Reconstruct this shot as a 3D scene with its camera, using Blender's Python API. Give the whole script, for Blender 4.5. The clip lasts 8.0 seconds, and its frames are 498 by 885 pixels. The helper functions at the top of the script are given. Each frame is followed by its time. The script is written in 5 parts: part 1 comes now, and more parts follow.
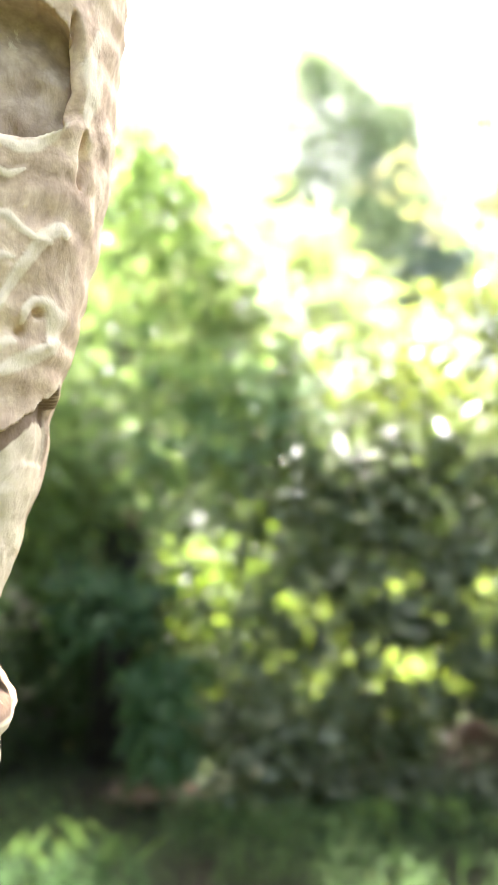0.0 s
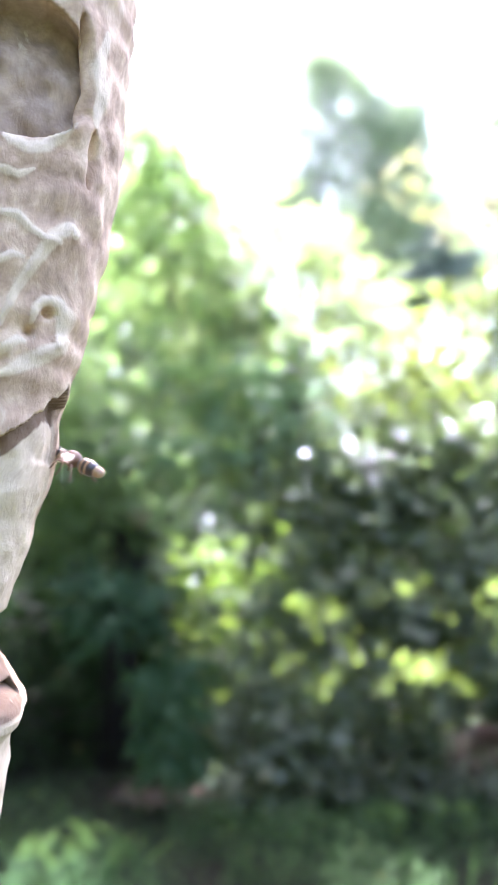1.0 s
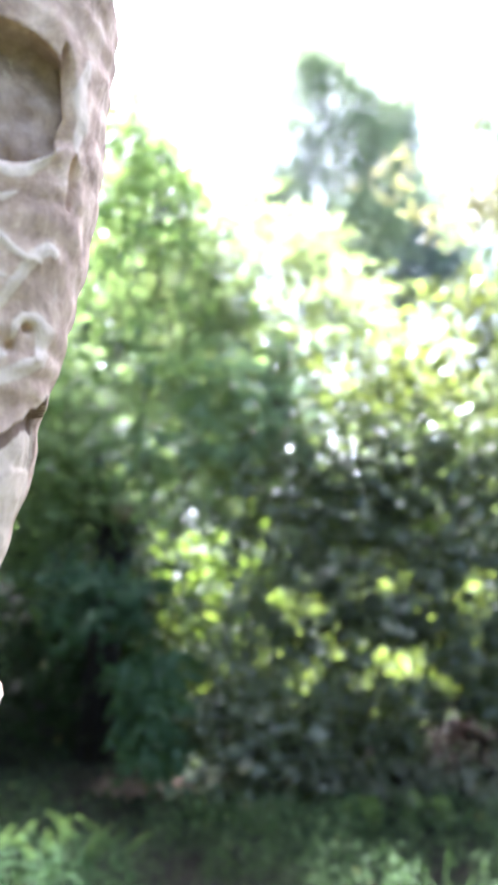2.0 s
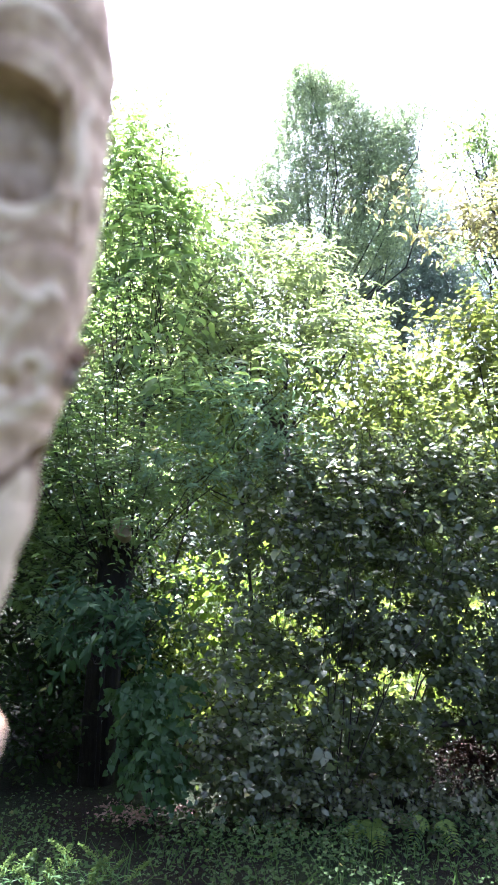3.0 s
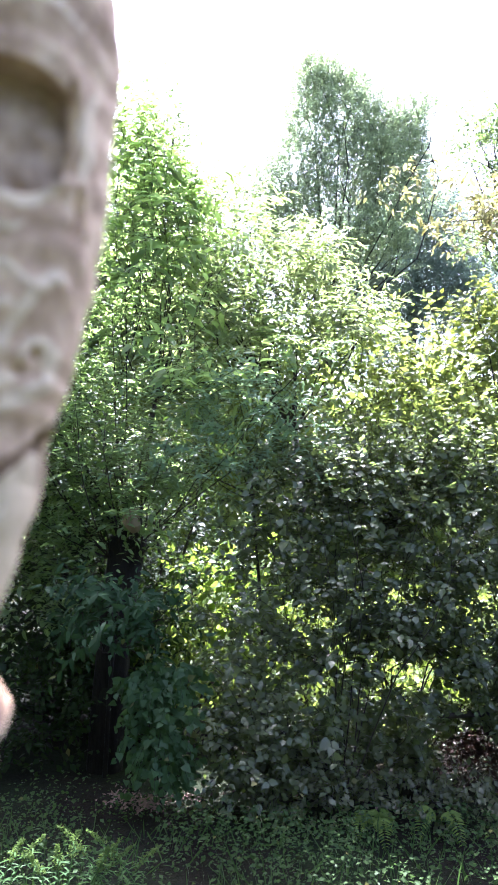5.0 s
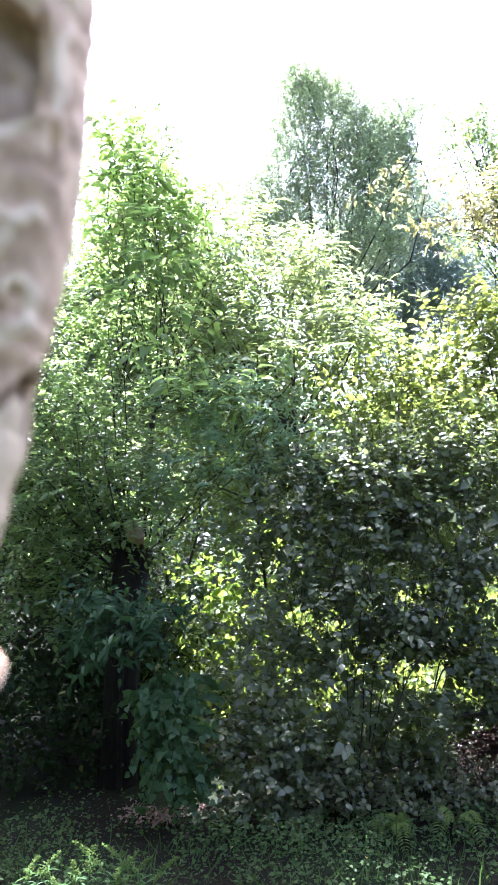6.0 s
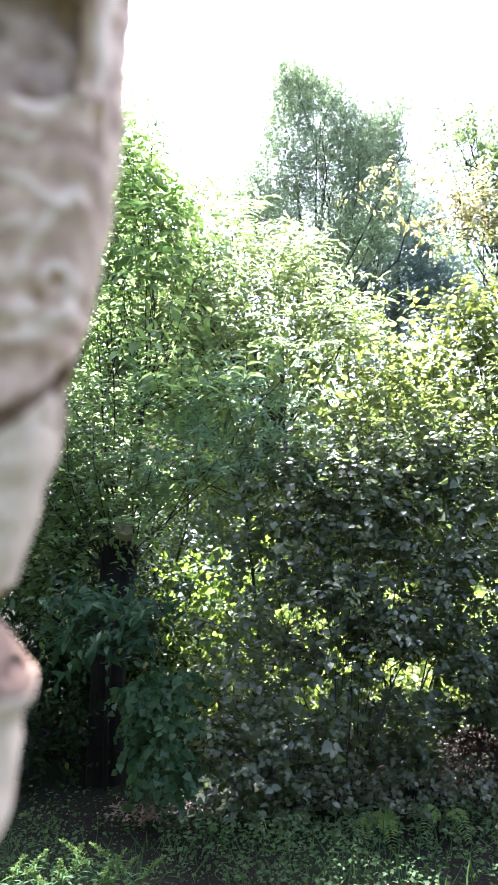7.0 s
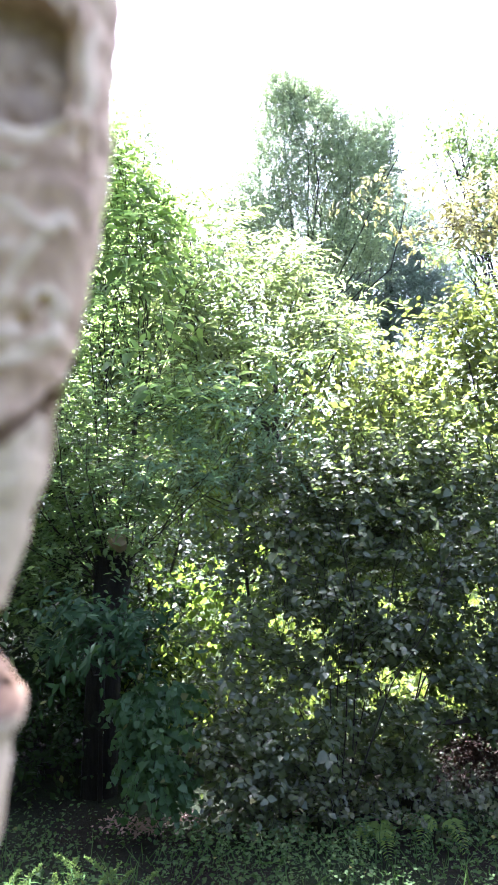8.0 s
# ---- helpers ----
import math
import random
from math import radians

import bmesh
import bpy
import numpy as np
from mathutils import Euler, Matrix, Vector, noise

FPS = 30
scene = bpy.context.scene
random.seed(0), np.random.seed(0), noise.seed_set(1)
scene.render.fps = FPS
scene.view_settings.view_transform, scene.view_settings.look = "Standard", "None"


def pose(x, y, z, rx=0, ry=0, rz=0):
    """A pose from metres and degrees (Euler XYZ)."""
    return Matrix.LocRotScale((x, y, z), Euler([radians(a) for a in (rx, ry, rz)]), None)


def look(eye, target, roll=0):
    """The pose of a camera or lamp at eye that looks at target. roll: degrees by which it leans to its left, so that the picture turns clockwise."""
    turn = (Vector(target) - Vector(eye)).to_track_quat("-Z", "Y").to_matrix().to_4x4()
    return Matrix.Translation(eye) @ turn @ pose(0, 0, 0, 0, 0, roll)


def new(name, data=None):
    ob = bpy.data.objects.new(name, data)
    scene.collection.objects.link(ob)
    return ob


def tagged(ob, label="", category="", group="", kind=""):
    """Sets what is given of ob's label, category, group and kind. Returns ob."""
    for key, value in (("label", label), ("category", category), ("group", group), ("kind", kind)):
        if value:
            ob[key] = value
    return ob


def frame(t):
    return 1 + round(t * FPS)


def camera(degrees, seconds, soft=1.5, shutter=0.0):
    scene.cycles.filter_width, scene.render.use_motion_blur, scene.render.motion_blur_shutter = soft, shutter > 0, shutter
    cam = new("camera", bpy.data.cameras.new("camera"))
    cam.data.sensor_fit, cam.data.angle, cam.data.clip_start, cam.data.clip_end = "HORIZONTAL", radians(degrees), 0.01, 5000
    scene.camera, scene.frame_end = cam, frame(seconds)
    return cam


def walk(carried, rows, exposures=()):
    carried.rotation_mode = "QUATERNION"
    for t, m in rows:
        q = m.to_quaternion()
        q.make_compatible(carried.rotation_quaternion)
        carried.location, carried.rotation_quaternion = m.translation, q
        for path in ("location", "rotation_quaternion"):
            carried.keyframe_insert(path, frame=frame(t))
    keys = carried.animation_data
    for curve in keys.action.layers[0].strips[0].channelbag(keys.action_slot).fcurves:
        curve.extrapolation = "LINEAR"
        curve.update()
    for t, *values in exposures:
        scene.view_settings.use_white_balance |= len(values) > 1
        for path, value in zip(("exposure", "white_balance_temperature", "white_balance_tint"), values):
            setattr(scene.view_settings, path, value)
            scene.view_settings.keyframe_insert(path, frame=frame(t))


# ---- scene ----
cam = camera(34.0, 8.0, soft=1.5, shutter=0.5)
PATH = [
    (0, (-0.007, 0.022, 1.492), (-0.007, 2.018, 1.608), 0.2),
    (0.5, (-0.007, 0.022, 1.492), (-0.019, 2.019, 1.612), 0.1),
    (1, (-0.007, 0.022, 1.491), (-0.029, 2.018, 1.612), 0.2),
    (1.5, (-0.006, 0.022, 1.491), (-0.027, 2.019, 1.598), 0.6),
    (1.7, (-0.002, 0.016, 1.493), (0.0, 2.014, 1.596), 1.1),
    (2.8, (-0.0005, 0.0009, 1.5002), (0.0294, 1.9954, 1.6448), 0.70),
    (3, (-0.0015, 0.0048, 1.5013), (0.0126, 1.9986, 1.6573), 0.54),
    (3.5, (0.0001, -0.0016, 1.5000), (0.0096, 1.9913, 1.6679), 0.59),
    (4, (0.0001, -0.0011, 1.5002), (0.0081, 1.9930, 1.6529), 0.96),
    (4.5, (-0.0001, 0.0011, 1.5008), (-0.0002, 1.9965, 1.6361), 1.06),
    (4.7, (0.0005, -0.0008, 1.5000), (-0.0035, 1.9946, 1.6344), 1.04),
    (5.8, (0.0033, 0.0077, 1.4840), (-0.0134, 2.0018, 1.6371), -0.91),
    (6, (0.0040, 0.0116, 1.4734), (-0.0081, 2.0050, 1.6358), -1.57),
    (6.1, (0.0039, 0.0128, 1.4676), (-0.0057, 2.0062, 1.6300), -1.57),
    (6.2, (-0.0008, 0.0139, 1.4660), (-0.0080, 2.0073, 1.6283), -1.57),
    (6.3, (-0.0068, 0.0151, 1.4685), (-0.0116, 2.0085, 1.6309), -1.58),
    (6.5, (-0.0131, 0.0174, 1.4732), (-0.0130, 2.0108, 1.6355), -1.58),
    (7, (-0.0168, 0.0249, 1.4756), (0.0065, 2.0188, 1.6301), -1.19),
    (7.5, (-0.0152, 0.0230, 1.4779), (0.0243, 2.0161, 1.6396), -1.29),
    (8, (-0.0146, 0.0232, 1.4792), (0.0240, 2.0150, 1.6557), -1.57),
]
walk(cam, [(t, look(e, g, r)) for t, e, g, r in PATH], exposures=[(0.0, 5.2, 6600, 9), (0.3, 5.1, 5450, 22), (1.0, 4.98, 5400, 22), (1.7, 4.93, 5350, 22), (2.8, 4.46, 5400, 23), (3.3, 4.36, 5400, 23), (4.7, 4.35, 5400, 23), (5.8, 4.46, 5400, 23), (8.0, 4.5, 5400, 23)])

# The lens: a real aperture. The clip's focus goes from the nest to the hedge.
focus_point = new("focus_point")
focus_point.empty_display_size = 0.01
cam.data.dof.use_dof = True
cam.data.dof.aperture_fstop = 12.0
cam.data.dof.focus_object = focus_point

# ---- light ----
SUN_EL, SUN_AZ = 59.5, -16.0
world = bpy.data.worlds.new("world")
scene.world = world
world.use_nodes = True
wn = world.node_tree
wn.nodes.clear()
sky = wn.nodes.new("ShaderNodeTexSky")
sky.sky_type = "NISHITA"
sky.sun_disc = False
sky.sun_elevation, sky.sun_rotation = radians(SUN_EL), radians(SUN_AZ)
sky.air_density, sky.dust_density, sky.ozone_density = 1.0, 7.0, 1.0
wbg = wn.nodes.new("ShaderNodeBackground")
wbg.inputs["Strength"].default_value = 0.060
wout = wn.nodes.new("ShaderNodeOutputWorld")
wn.links.new(sky.outputs[0], wbg.inputs["Color"])
wn.links.new(wbg.outputs[0], wout.inputs["Surface"])
sun = new("sun", bpy.data.lights.new("sun", "SUN"))
sun.data.energy, sun.data.angle, sun.data.color = 3.7, radians(0.55), (1.0, 0.96, 0.90)
el, az = radians(SUN_EL), radians(SUN_AZ)
sun.matrix_world = look((30 * math.sin(az) * math.cos(el), 30 * math.cos(az) * math.cos(el), 30 * math.sin(el)), (0, 0, 0))


# ---- materials ----
class Nodes:
    """A short way to write a node material."""

    def __init__(self, name):
        self.mat = bpy.data.materials.new(name)
        self.mat.use_nodes = True
        self.tree = self.mat.node_tree
        self.tree.nodes.clear()
        self.out = self.node("ShaderNodeOutputMaterial")

    def node(self, kind, **given):
        n = self.tree.nodes.new(kind)
        for key, value in given.items():
            if key in n.inputs:
                self.put(n.inputs[key], value)
        return n

    def put(self, socket, value):
        if isinstance(value, bpy.types.NodeSocket):
            self.tree.links.new(value, socket)
        else:
            socket.default_value = value

    def noise(self, scale, detail=4, vector=None, rough=0.6):
        n = self.node("ShaderNodeTexNoise", Scale=scale, Detail=detail, Roughness=rough)
        if vector is not None:
            self.put(n.inputs["Vector"], vector)
        return n.outputs["Fac"]

    def coords(self, kind="Object"):
        return self.node("ShaderNodeTexCoord").outputs[kind]

    def ramp(self, fac, *stops):
        n = self.node("ShaderNodeValToRGB")
        self.put(n.inputs[0], fac)
        ramp = n.color_ramp
        while len(ramp.elements) < len(stops):
            ramp.elements.new(0.5)
        for e, (p, c) in zip(ramp.elements, stops):
            e.position, e.color = p, (*c, 1) if len(c) == 3 else c
        return n.outputs[0]

    def mix(self, fac, a, b, blend="MIX"):
        n = self.node("ShaderNodeMix")
        n.data_type, n.blend_type = "RGBA", blend
        self.put(n.inputs[0], fac)
        for s, v in ((n.inputs[6], a), (n.inputs[7], b)):
            self.put(s, (*v, 1) if isinstance(v, tuple) and len(v) == 3 else v)
        return n.outputs[2]

    def math(self, op, a, b=0.0):
        n = self.node("ShaderNodeMath")
        n.operation = op
        self.put(n.inputs[0], a)
        self.put(n.inputs[1], b)
        return n.outputs[0]

    def bump(self, height, strength=0.4, distance=0.002):
        n = self.node("ShaderNodeBump", Strength=strength, Distance=distance)
        self.put(n.inputs["Height"], height)
        return n.outputs[0]

    def principled(self, **given):
        n = self.node("ShaderNodeBsdfPrincipled")
        for key, value in given.items():
            self.put(n.inputs[key.replace("_", " ")], (*value, 1) if isinstance(value, tuple) and len(value) == 3 else value)
        return n

    def done(self, shader):
        self.tree.links.new(shader, self.out.inputs["Surface"])
        return self.mat


def leaf_material(name, dark, light, through_colour, thin=0.4, rough=0.38, single=False, shine=0.5):
    """A leaf: glossy, uneven green from leaf to leaf, and light shines through it."""
    n = Nodes(name)
    if single:
        rnd = n.node("ShaderNodeObjectInfo").outputs["Random"]
    else:
        rnd = n.node("ShaderNodeNewGeometry").outputs["Random Per Island"]
    large = n.noise(2.2, 2, n.coords())
    fine = n.noise(160, 3, n.coords())
    mixed = n.math("ADD", n.math("MULTIPLY", rnd, 0.6), n.math("MULTIPLY", large, 0.45))
    base = n.mix(mixed, dark, light)
    base = n.mix(n.math("MULTIPLY", fine, 0.35), base, tuple(v * 0.55 for v in dark))
    rare = n.math("GREATER_THAN", rnd, 0.995)
    base = n.mix(n.math("MULTIPLY", rare, 0.6), base, (0.15, 0.13, 0.04))
    p = n.principled(Base_Color=base, Roughness=n.math("MULTIPLY", n.math("ADD", n.math("MULTIPLY", rnd, 0.9), 0.65), rough), Specular_IOR_Level=shine)
    n.put(p.inputs["Normal"], n.bump(fine, 0.25, 0.002))
    t = n.node("ShaderNodeBsdfTranslucent")
    n.put(t.inputs["Color"], n.mix(rnd, through_colour, tuple(v * 0.7 for v in through_colour)))
    m = n.node("ShaderNodeMixShader")
    m.inputs[0].default_value = thin
    n.tree.links.new(p.outputs[0], m.inputs[1])
    n.tree.links.new(t.outputs[0], m.inputs[2])
    return n.done(m.outputs[0])


def bark_material(name, dark, light, scale=30, moss_share=0.45):
    n = Nodes(name)
    stretch = n.node("ShaderNodeMapping")
    n.put(stretch.inputs["Vector"], n.coords())
    stretch.inputs["Scale"].default_value = (1, 1, 0.22)
    grain = n.noise(scale, 8, stretch.outputs[0], 0.7)
    moss = n.noise(5, 3, n.coords())
    base = n.ramp(grain, (0.3, dark), (0.7, light))
    base = n.mix(n.math("MULTIPLY", n.math("GREATER_THAN", moss, 0.62), moss_share), base, (0.05, 0.065, 0.03))
    p = n.principled(Base_Color=base, Roughness=0.9, Specular_IOR_Level=0.12)
    n.put(p.inputs["Normal"], n.bump(grain, 0.8, 0.01))
    return n.done(p.outputs[0])


def ground_material():
    n = Nodes("forest_soil")
    a, b = n.noise(0.8, 5, n.coords()), n.noise(45, 6, n.coords(), 0.7)
    # Soil colours lowered to hold the shade under the hedge.
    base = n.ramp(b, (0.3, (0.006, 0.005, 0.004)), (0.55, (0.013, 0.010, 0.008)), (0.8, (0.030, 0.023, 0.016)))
    base = n.mix(n.ramp(a, (0.4, (0, 0, 0)), (0.65, (0.8, 0.8, 0.8))), base, (0.016, 0.026, 0.010))
    p = n.principled(Base_Color=base, Roughness=0.95, Specular_IOR_Level=0.05)
    n.put(p.inputs["Normal"], n.bump(b, 0.9, 0.02))
    return n.done(p.outputs[0])


def paper_material(name):
    """Chewed wood fibre: pinkish brown, mottled and streaked, with patches of other pulp and shade painted into the
    hollow.
    """
    n = Nodes(name)
    co = n.coords()
    warp = n.node("ShaderNodeTexNoise", Scale=22.0, Detail=3.0)
    n.put(warp.inputs["Vector"], co)
    moved = n.mix(0.03, co, warp.outputs["Color"], "ADD")
    slant = n.node("ShaderNodeMapping")
    slant.inputs["Rotation"].default_value = (0, radians(35), 0)
    slant.inputs["Scale"].default_value = (190, 90, 60)
    n.put(slant.inputs["Vector"], moved)
    streak = n.noise(1.0, 5, slant.outputs[0], 0.7)
    blot = n.noise(75, 4, moved, 0.65)
    fine = n.noise(520, 5, co, 0.7)

    def paper_tone(layer):
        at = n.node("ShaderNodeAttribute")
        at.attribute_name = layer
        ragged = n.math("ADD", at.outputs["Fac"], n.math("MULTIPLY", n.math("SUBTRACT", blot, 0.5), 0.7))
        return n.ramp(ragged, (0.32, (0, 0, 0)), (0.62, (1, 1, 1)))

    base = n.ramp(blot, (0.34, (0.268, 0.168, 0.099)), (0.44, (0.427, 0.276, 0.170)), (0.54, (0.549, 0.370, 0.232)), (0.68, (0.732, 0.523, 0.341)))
    base = n.mix(paper_tone("pale_pulp"), base, n.ramp(blot, (0.3, (0.488, 0.358, 0.221)), (0.7, (0.683, 0.529, 0.348))))
    base = n.mix(paper_tone("hollow_shade"), base, n.ramp(blot, (0.34, (0.190, 0.125, 0.081)), (0.5, (0.323, 0.222, 0.148)), (0.66, (0.475, 0.338, 0.228))))
    base = n.mix(paper_tone("brown_and_shade"), base, (0.165, 0.095, 0.054))
    base = n.mix(paper_tone("cream_pulp"), base, n.ramp(streak, (0.3, (0.586, 0.437, 0.287)), (0.7, (0.769, 0.601, 0.408))))
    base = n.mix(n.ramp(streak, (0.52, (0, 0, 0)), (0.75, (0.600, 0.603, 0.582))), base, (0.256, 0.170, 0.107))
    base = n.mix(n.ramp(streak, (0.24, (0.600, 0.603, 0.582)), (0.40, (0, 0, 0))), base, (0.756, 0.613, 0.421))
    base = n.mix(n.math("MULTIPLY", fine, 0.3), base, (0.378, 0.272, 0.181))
    p = n.principled(Base_Color=base, Roughness=0.92, Specular_IOR_Level=0.2)
    height = n.math("ADD", n.math("MULTIPLY", blot, 0.9), n.math("ADD", n.math("MULTIPLY", fine, 0.35), n.math("MULTIPLY", streak, -0.8)))
    n.put(p.inputs["Normal"], n.bump(height, 0.5, 0.0014))
    return n.done(p.outputs[0])


def plain_material(name, colour, rough=0.5, fleck=0.25, scale=300, metal=0.0):
    n = Nodes(name)
    f = n.noise(scale, 4, n.coords())
    base = n.mix(n.math("MULTIPLY", f, fleck), colour, tuple(v * 0.5 for v in colour))
    p = n.principled(Base_Color=base, Roughness=rough, Metallic=metal)
    n.put(p.inputs["Normal"], n.bump(f, 0.2, 0.0005))
    return n.done(p.outputs[0])


def wing_material():
    n = Nodes("amber_wing")
    veins = n.node("ShaderNodeTexVoronoi", Scale=420.0)
    veins.feature = "DISTANCE_TO_EDGE"
    n.put(veins.inputs["Vector"], n.coords())
    base = n.ramp(veins.outputs["Distance"], (0.0, (0.10, 0.05, 0.02)), (0.12, (0.36, 0.19, 0.075)))
    p = n.principled(Base_Color=base, Roughness=0.25)
    t = n.node("ShaderNodeBsdfTransparent")
    m = n.node("ShaderNodeMixShader")
    m.inputs[0].default_value = 0.68
    n.tree.links.new(p.outputs[0], m.inputs[1])
    n.tree.links.new(t.outputs[0], m.inputs[2])
    return n.done(m.outputs[0])


HEDGE = dict(dark=(0.041, 0.050, 0.028), light=(0.082, 0.096, 0.049), through_colour=(0.25, 0.34, 0.08), thin=0.3, rough=0.2, shine=0.26)
HEDGE_LEAF = leaf_material("dark_glossy_leaf", **HEDGE)
HEDGE_LEAF_ONE = leaf_material("dark_glossy_leaf_single", single=True, **HEDGE)
BRAMBLE_LEAF = leaf_material("bramble_leaf", (0.042, 0.045, 0.024), (0.080, 0.084, 0.044), (0.18, 0.24, 0.06), 0.27, 0.26, shine=0.2)
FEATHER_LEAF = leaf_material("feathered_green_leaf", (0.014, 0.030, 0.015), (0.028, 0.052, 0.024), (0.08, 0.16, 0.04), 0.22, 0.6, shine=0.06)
# Darker than real leaves: the shade of the hollow is in this colour.
SHADED_HOLLOW_LEAF = leaf_material("shade_darkened_leaf", (0.010, 0.018, 0.007), (0.022, 0.038, 0.014), (0.08, 0.14, 0.02), 0.2, 0.55, shine=0.08)
DRAPE_LEAF = leaf_material("fresh_green_leaf", (0.022, 0.046, 0.018), (0.040, 0.074, 0.028), (0.12, 0.22, 0.05), 0.3, 0.5, True, shine=0.17)
DRAPE_INNER = leaf_material("fresh_inner_leaf", (0.022, 0.046, 0.018), (0.040, 0.074, 0.028), (0.12, 0.22, 0.05), 0.3, 0.5, shine=0.17)
WILLOW_LEAF = leaf_material("slender_green_leaf", (0.052, 0.086, 0.038), (0.098, 0.140, 0.057), (0.34, 0.48, 0.13), 0.52, 0.42, shine=0.22)
CHESTNUT_LEAF = leaf_material("long_toothed_leaf", (0.050, 0.088, 0.032), (0.098, 0.142, 0.052), (0.39, 0.54, 0.14), 0.58, 0.40, shine=0.3)
PALE_LEAF = leaf_material("pale_willow_leaf", (0.052, 0.074, 0.033), (0.094, 0.121, 0.055), (0.325, 0.41, 0.12), 0.47, 0.45, shine=0.15)
ASH_LEAF = leaf_material("feathered_blue_green_leaf", (0.066, 0.112, 0.070), (0.108, 0.155, 0.096), (0.35, 0.52, 0.23), 0.5, 0.5, shine=0.2)
BRIGHT_LEAF = leaf_material("yellow_green_leaf", (0.046, 0.068, 0.018), (0.086, 0.111, 0.030), (0.305, 0.37, 0.062), 0.43, 0.42, shine=0.16)
MEADOW_LEAF = leaf_material("sunny_weed_leaf", (0.050, 0.080, 0.020), (0.095, 0.128, 0.030), (0.31, 0.40, 0.055), 0.45, 0.45, shine=0.25)
FRESH_LEAF = leaf_material("fresh_elm_leaf", (0.044, 0.080, 0.016), (0.085, 0.125, 0.024), (0.26, 0.38, 0.04), 0.45, 0.45, shine=0.2)
TREE_LEAF = leaf_material("small_tree_leaf", (0.038, 0.064, 0.028), (0.074, 0.104, 0.044), (0.23, 0.33, 0.085), 0.40, 0.42, shine=0.25)
# Leaf colours lifted to put distance haze into the tall tree.
HAZE_PALE_LEAF = leaf_material("haze_pale_leaf", (0.082, 0.112, 0.064), (0.125, 0.158, 0.088), (0.45, 0.57, 0.27), 0.56, 0.45, shine=0.3)
AUTUMN_LEAF = leaf_material("turning_leaf", (0.070, 0.082, 0.028), (0.130, 0.112, 0.040), (0.30, 0.285, 0.09), 0.4, 0.45, shine=0.25)
# Bluish, paler leaf colours stand for the haze before the far tree.
HAZE_BLUE_LEAF = leaf_material("haze_blue_leaf", (0.075, 0.104, 0.092), (0.122, 0.155, 0.132), (0.40, 0.52, 0.38), 0.58, 0.5, shine=0.2)
COVER_LEAF = leaf_material("ground_cover_leaf", (0.020, 0.037, 0.013), (0.046, 0.074, 0.025), (0.09, 0.17, 0.04), 0.3, 0.6, shine=0.06)
HERB_LEAF = leaf_material("herb_leaf", (0.028, 0.060, 0.021), (0.048, 0.088, 0.030), (0.11, 0.21, 0.05), 0.3, 0.65, shine=0.04)
FERN_LEAF = leaf_material("fern_leaf", (0.060, 0.096, 0.024), (0.105, 0.140, 0.034), (0.26, 0.37, 0.055), 0.42, 0.6, shine=0.05)
PLUME = leaf_material("green_plume", (0.048, 0.078, 0.022), (0.075, 0.108, 0.032), (0.15, 0.23, 0.05), 0.25, 0.8, shine=0.02)
HOLLOW_FILL_LEAF = leaf_material("dark_red_brown_leaf", (0.022, 0.012, 0.010), (0.055, 0.030, 0.024), (0.06, 0.03, 0.02), 0.15, 0.7, shine=0.15)
LITTER = leaf_material("dry_leaf", (0.15, 0.092, 0.074), (0.36, 0.24, 0.195), (0.28, 0.17, 0.13), 0.2, 0.7, shine=0.2)
BARK = bark_material("grey_brown_bark", (0.014, 0.012, 0.010), (0.05, 0.042, 0.035))
BLACK_BARK = bark_material("near_black_bark", (0.005, 0.004, 0.003), (0.016, 0.013, 0.010), 40, 0.1)
TWIG = bark_material("brown_twig", (0.010, 0.008, 0.006), (0.028, 0.021, 0.015), 90, 0.2)
CUT_WOOD = plain_material("weathered_cut_wood", (0.20, 0.145, 0.070), 0.9, 0.6, 40)
SOIL = ground_material()
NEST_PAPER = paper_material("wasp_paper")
DARK_SHELL = plain_material("dark_hornet_shell", (0.05, 0.03, 0.02), 0.35)
IVORY = plain_material("ivory_hornet_mark", (0.36, 0.215, 0.11), 0.5)
RUST = plain_material("rusty_hornet_shell", (0.17, 0.080, 0.040), 0.6)
WING = wing_material()


# ---- mesh helpers ----
def mesh_of(name, verts, faces, material, smooth=False):
    me = bpy.data.meshes.new(name)
    me.from_pydata([tuple(v) for v in verts], [], [tuple(f) for f in faces])
    me.materials.append(material)
    if smooth:
        me.polygons.foreach_set("use_smooth", [True] * len(me.polygons))
    me.update()
    return me


def hung(name, data, parent, label=""):
    """A part whose mesh is in world metres, under a thing that stands at its base."""
    ob = new(name, data)
    ob.parent = parent
    ob.location = (0, 0, 0)
    if label:
        ob["label"] = label
    return ob


def root(name, at, label, category, group="", kind=""):
    ob = new(name)
    ob.location = at
    ob.empty_display_size = 0.05
    return tagged(ob, label, category, group, kind)


def part(name, bm, material, parent, label="", smooth=True):
    me = bpy.data.meshes.new(name)
    bm.to_mesh(me)
    bm.free()
    me.materials.append(material)
    if smooth:
        me.polygons.foreach_set("use_smooth", [True] * len(me.polygons))
    return hung(name, me, parent, label)


def unit(v):
    return v / np.maximum(np.linalg.norm(v, axis=-1, keepdims=True), 1e-9)


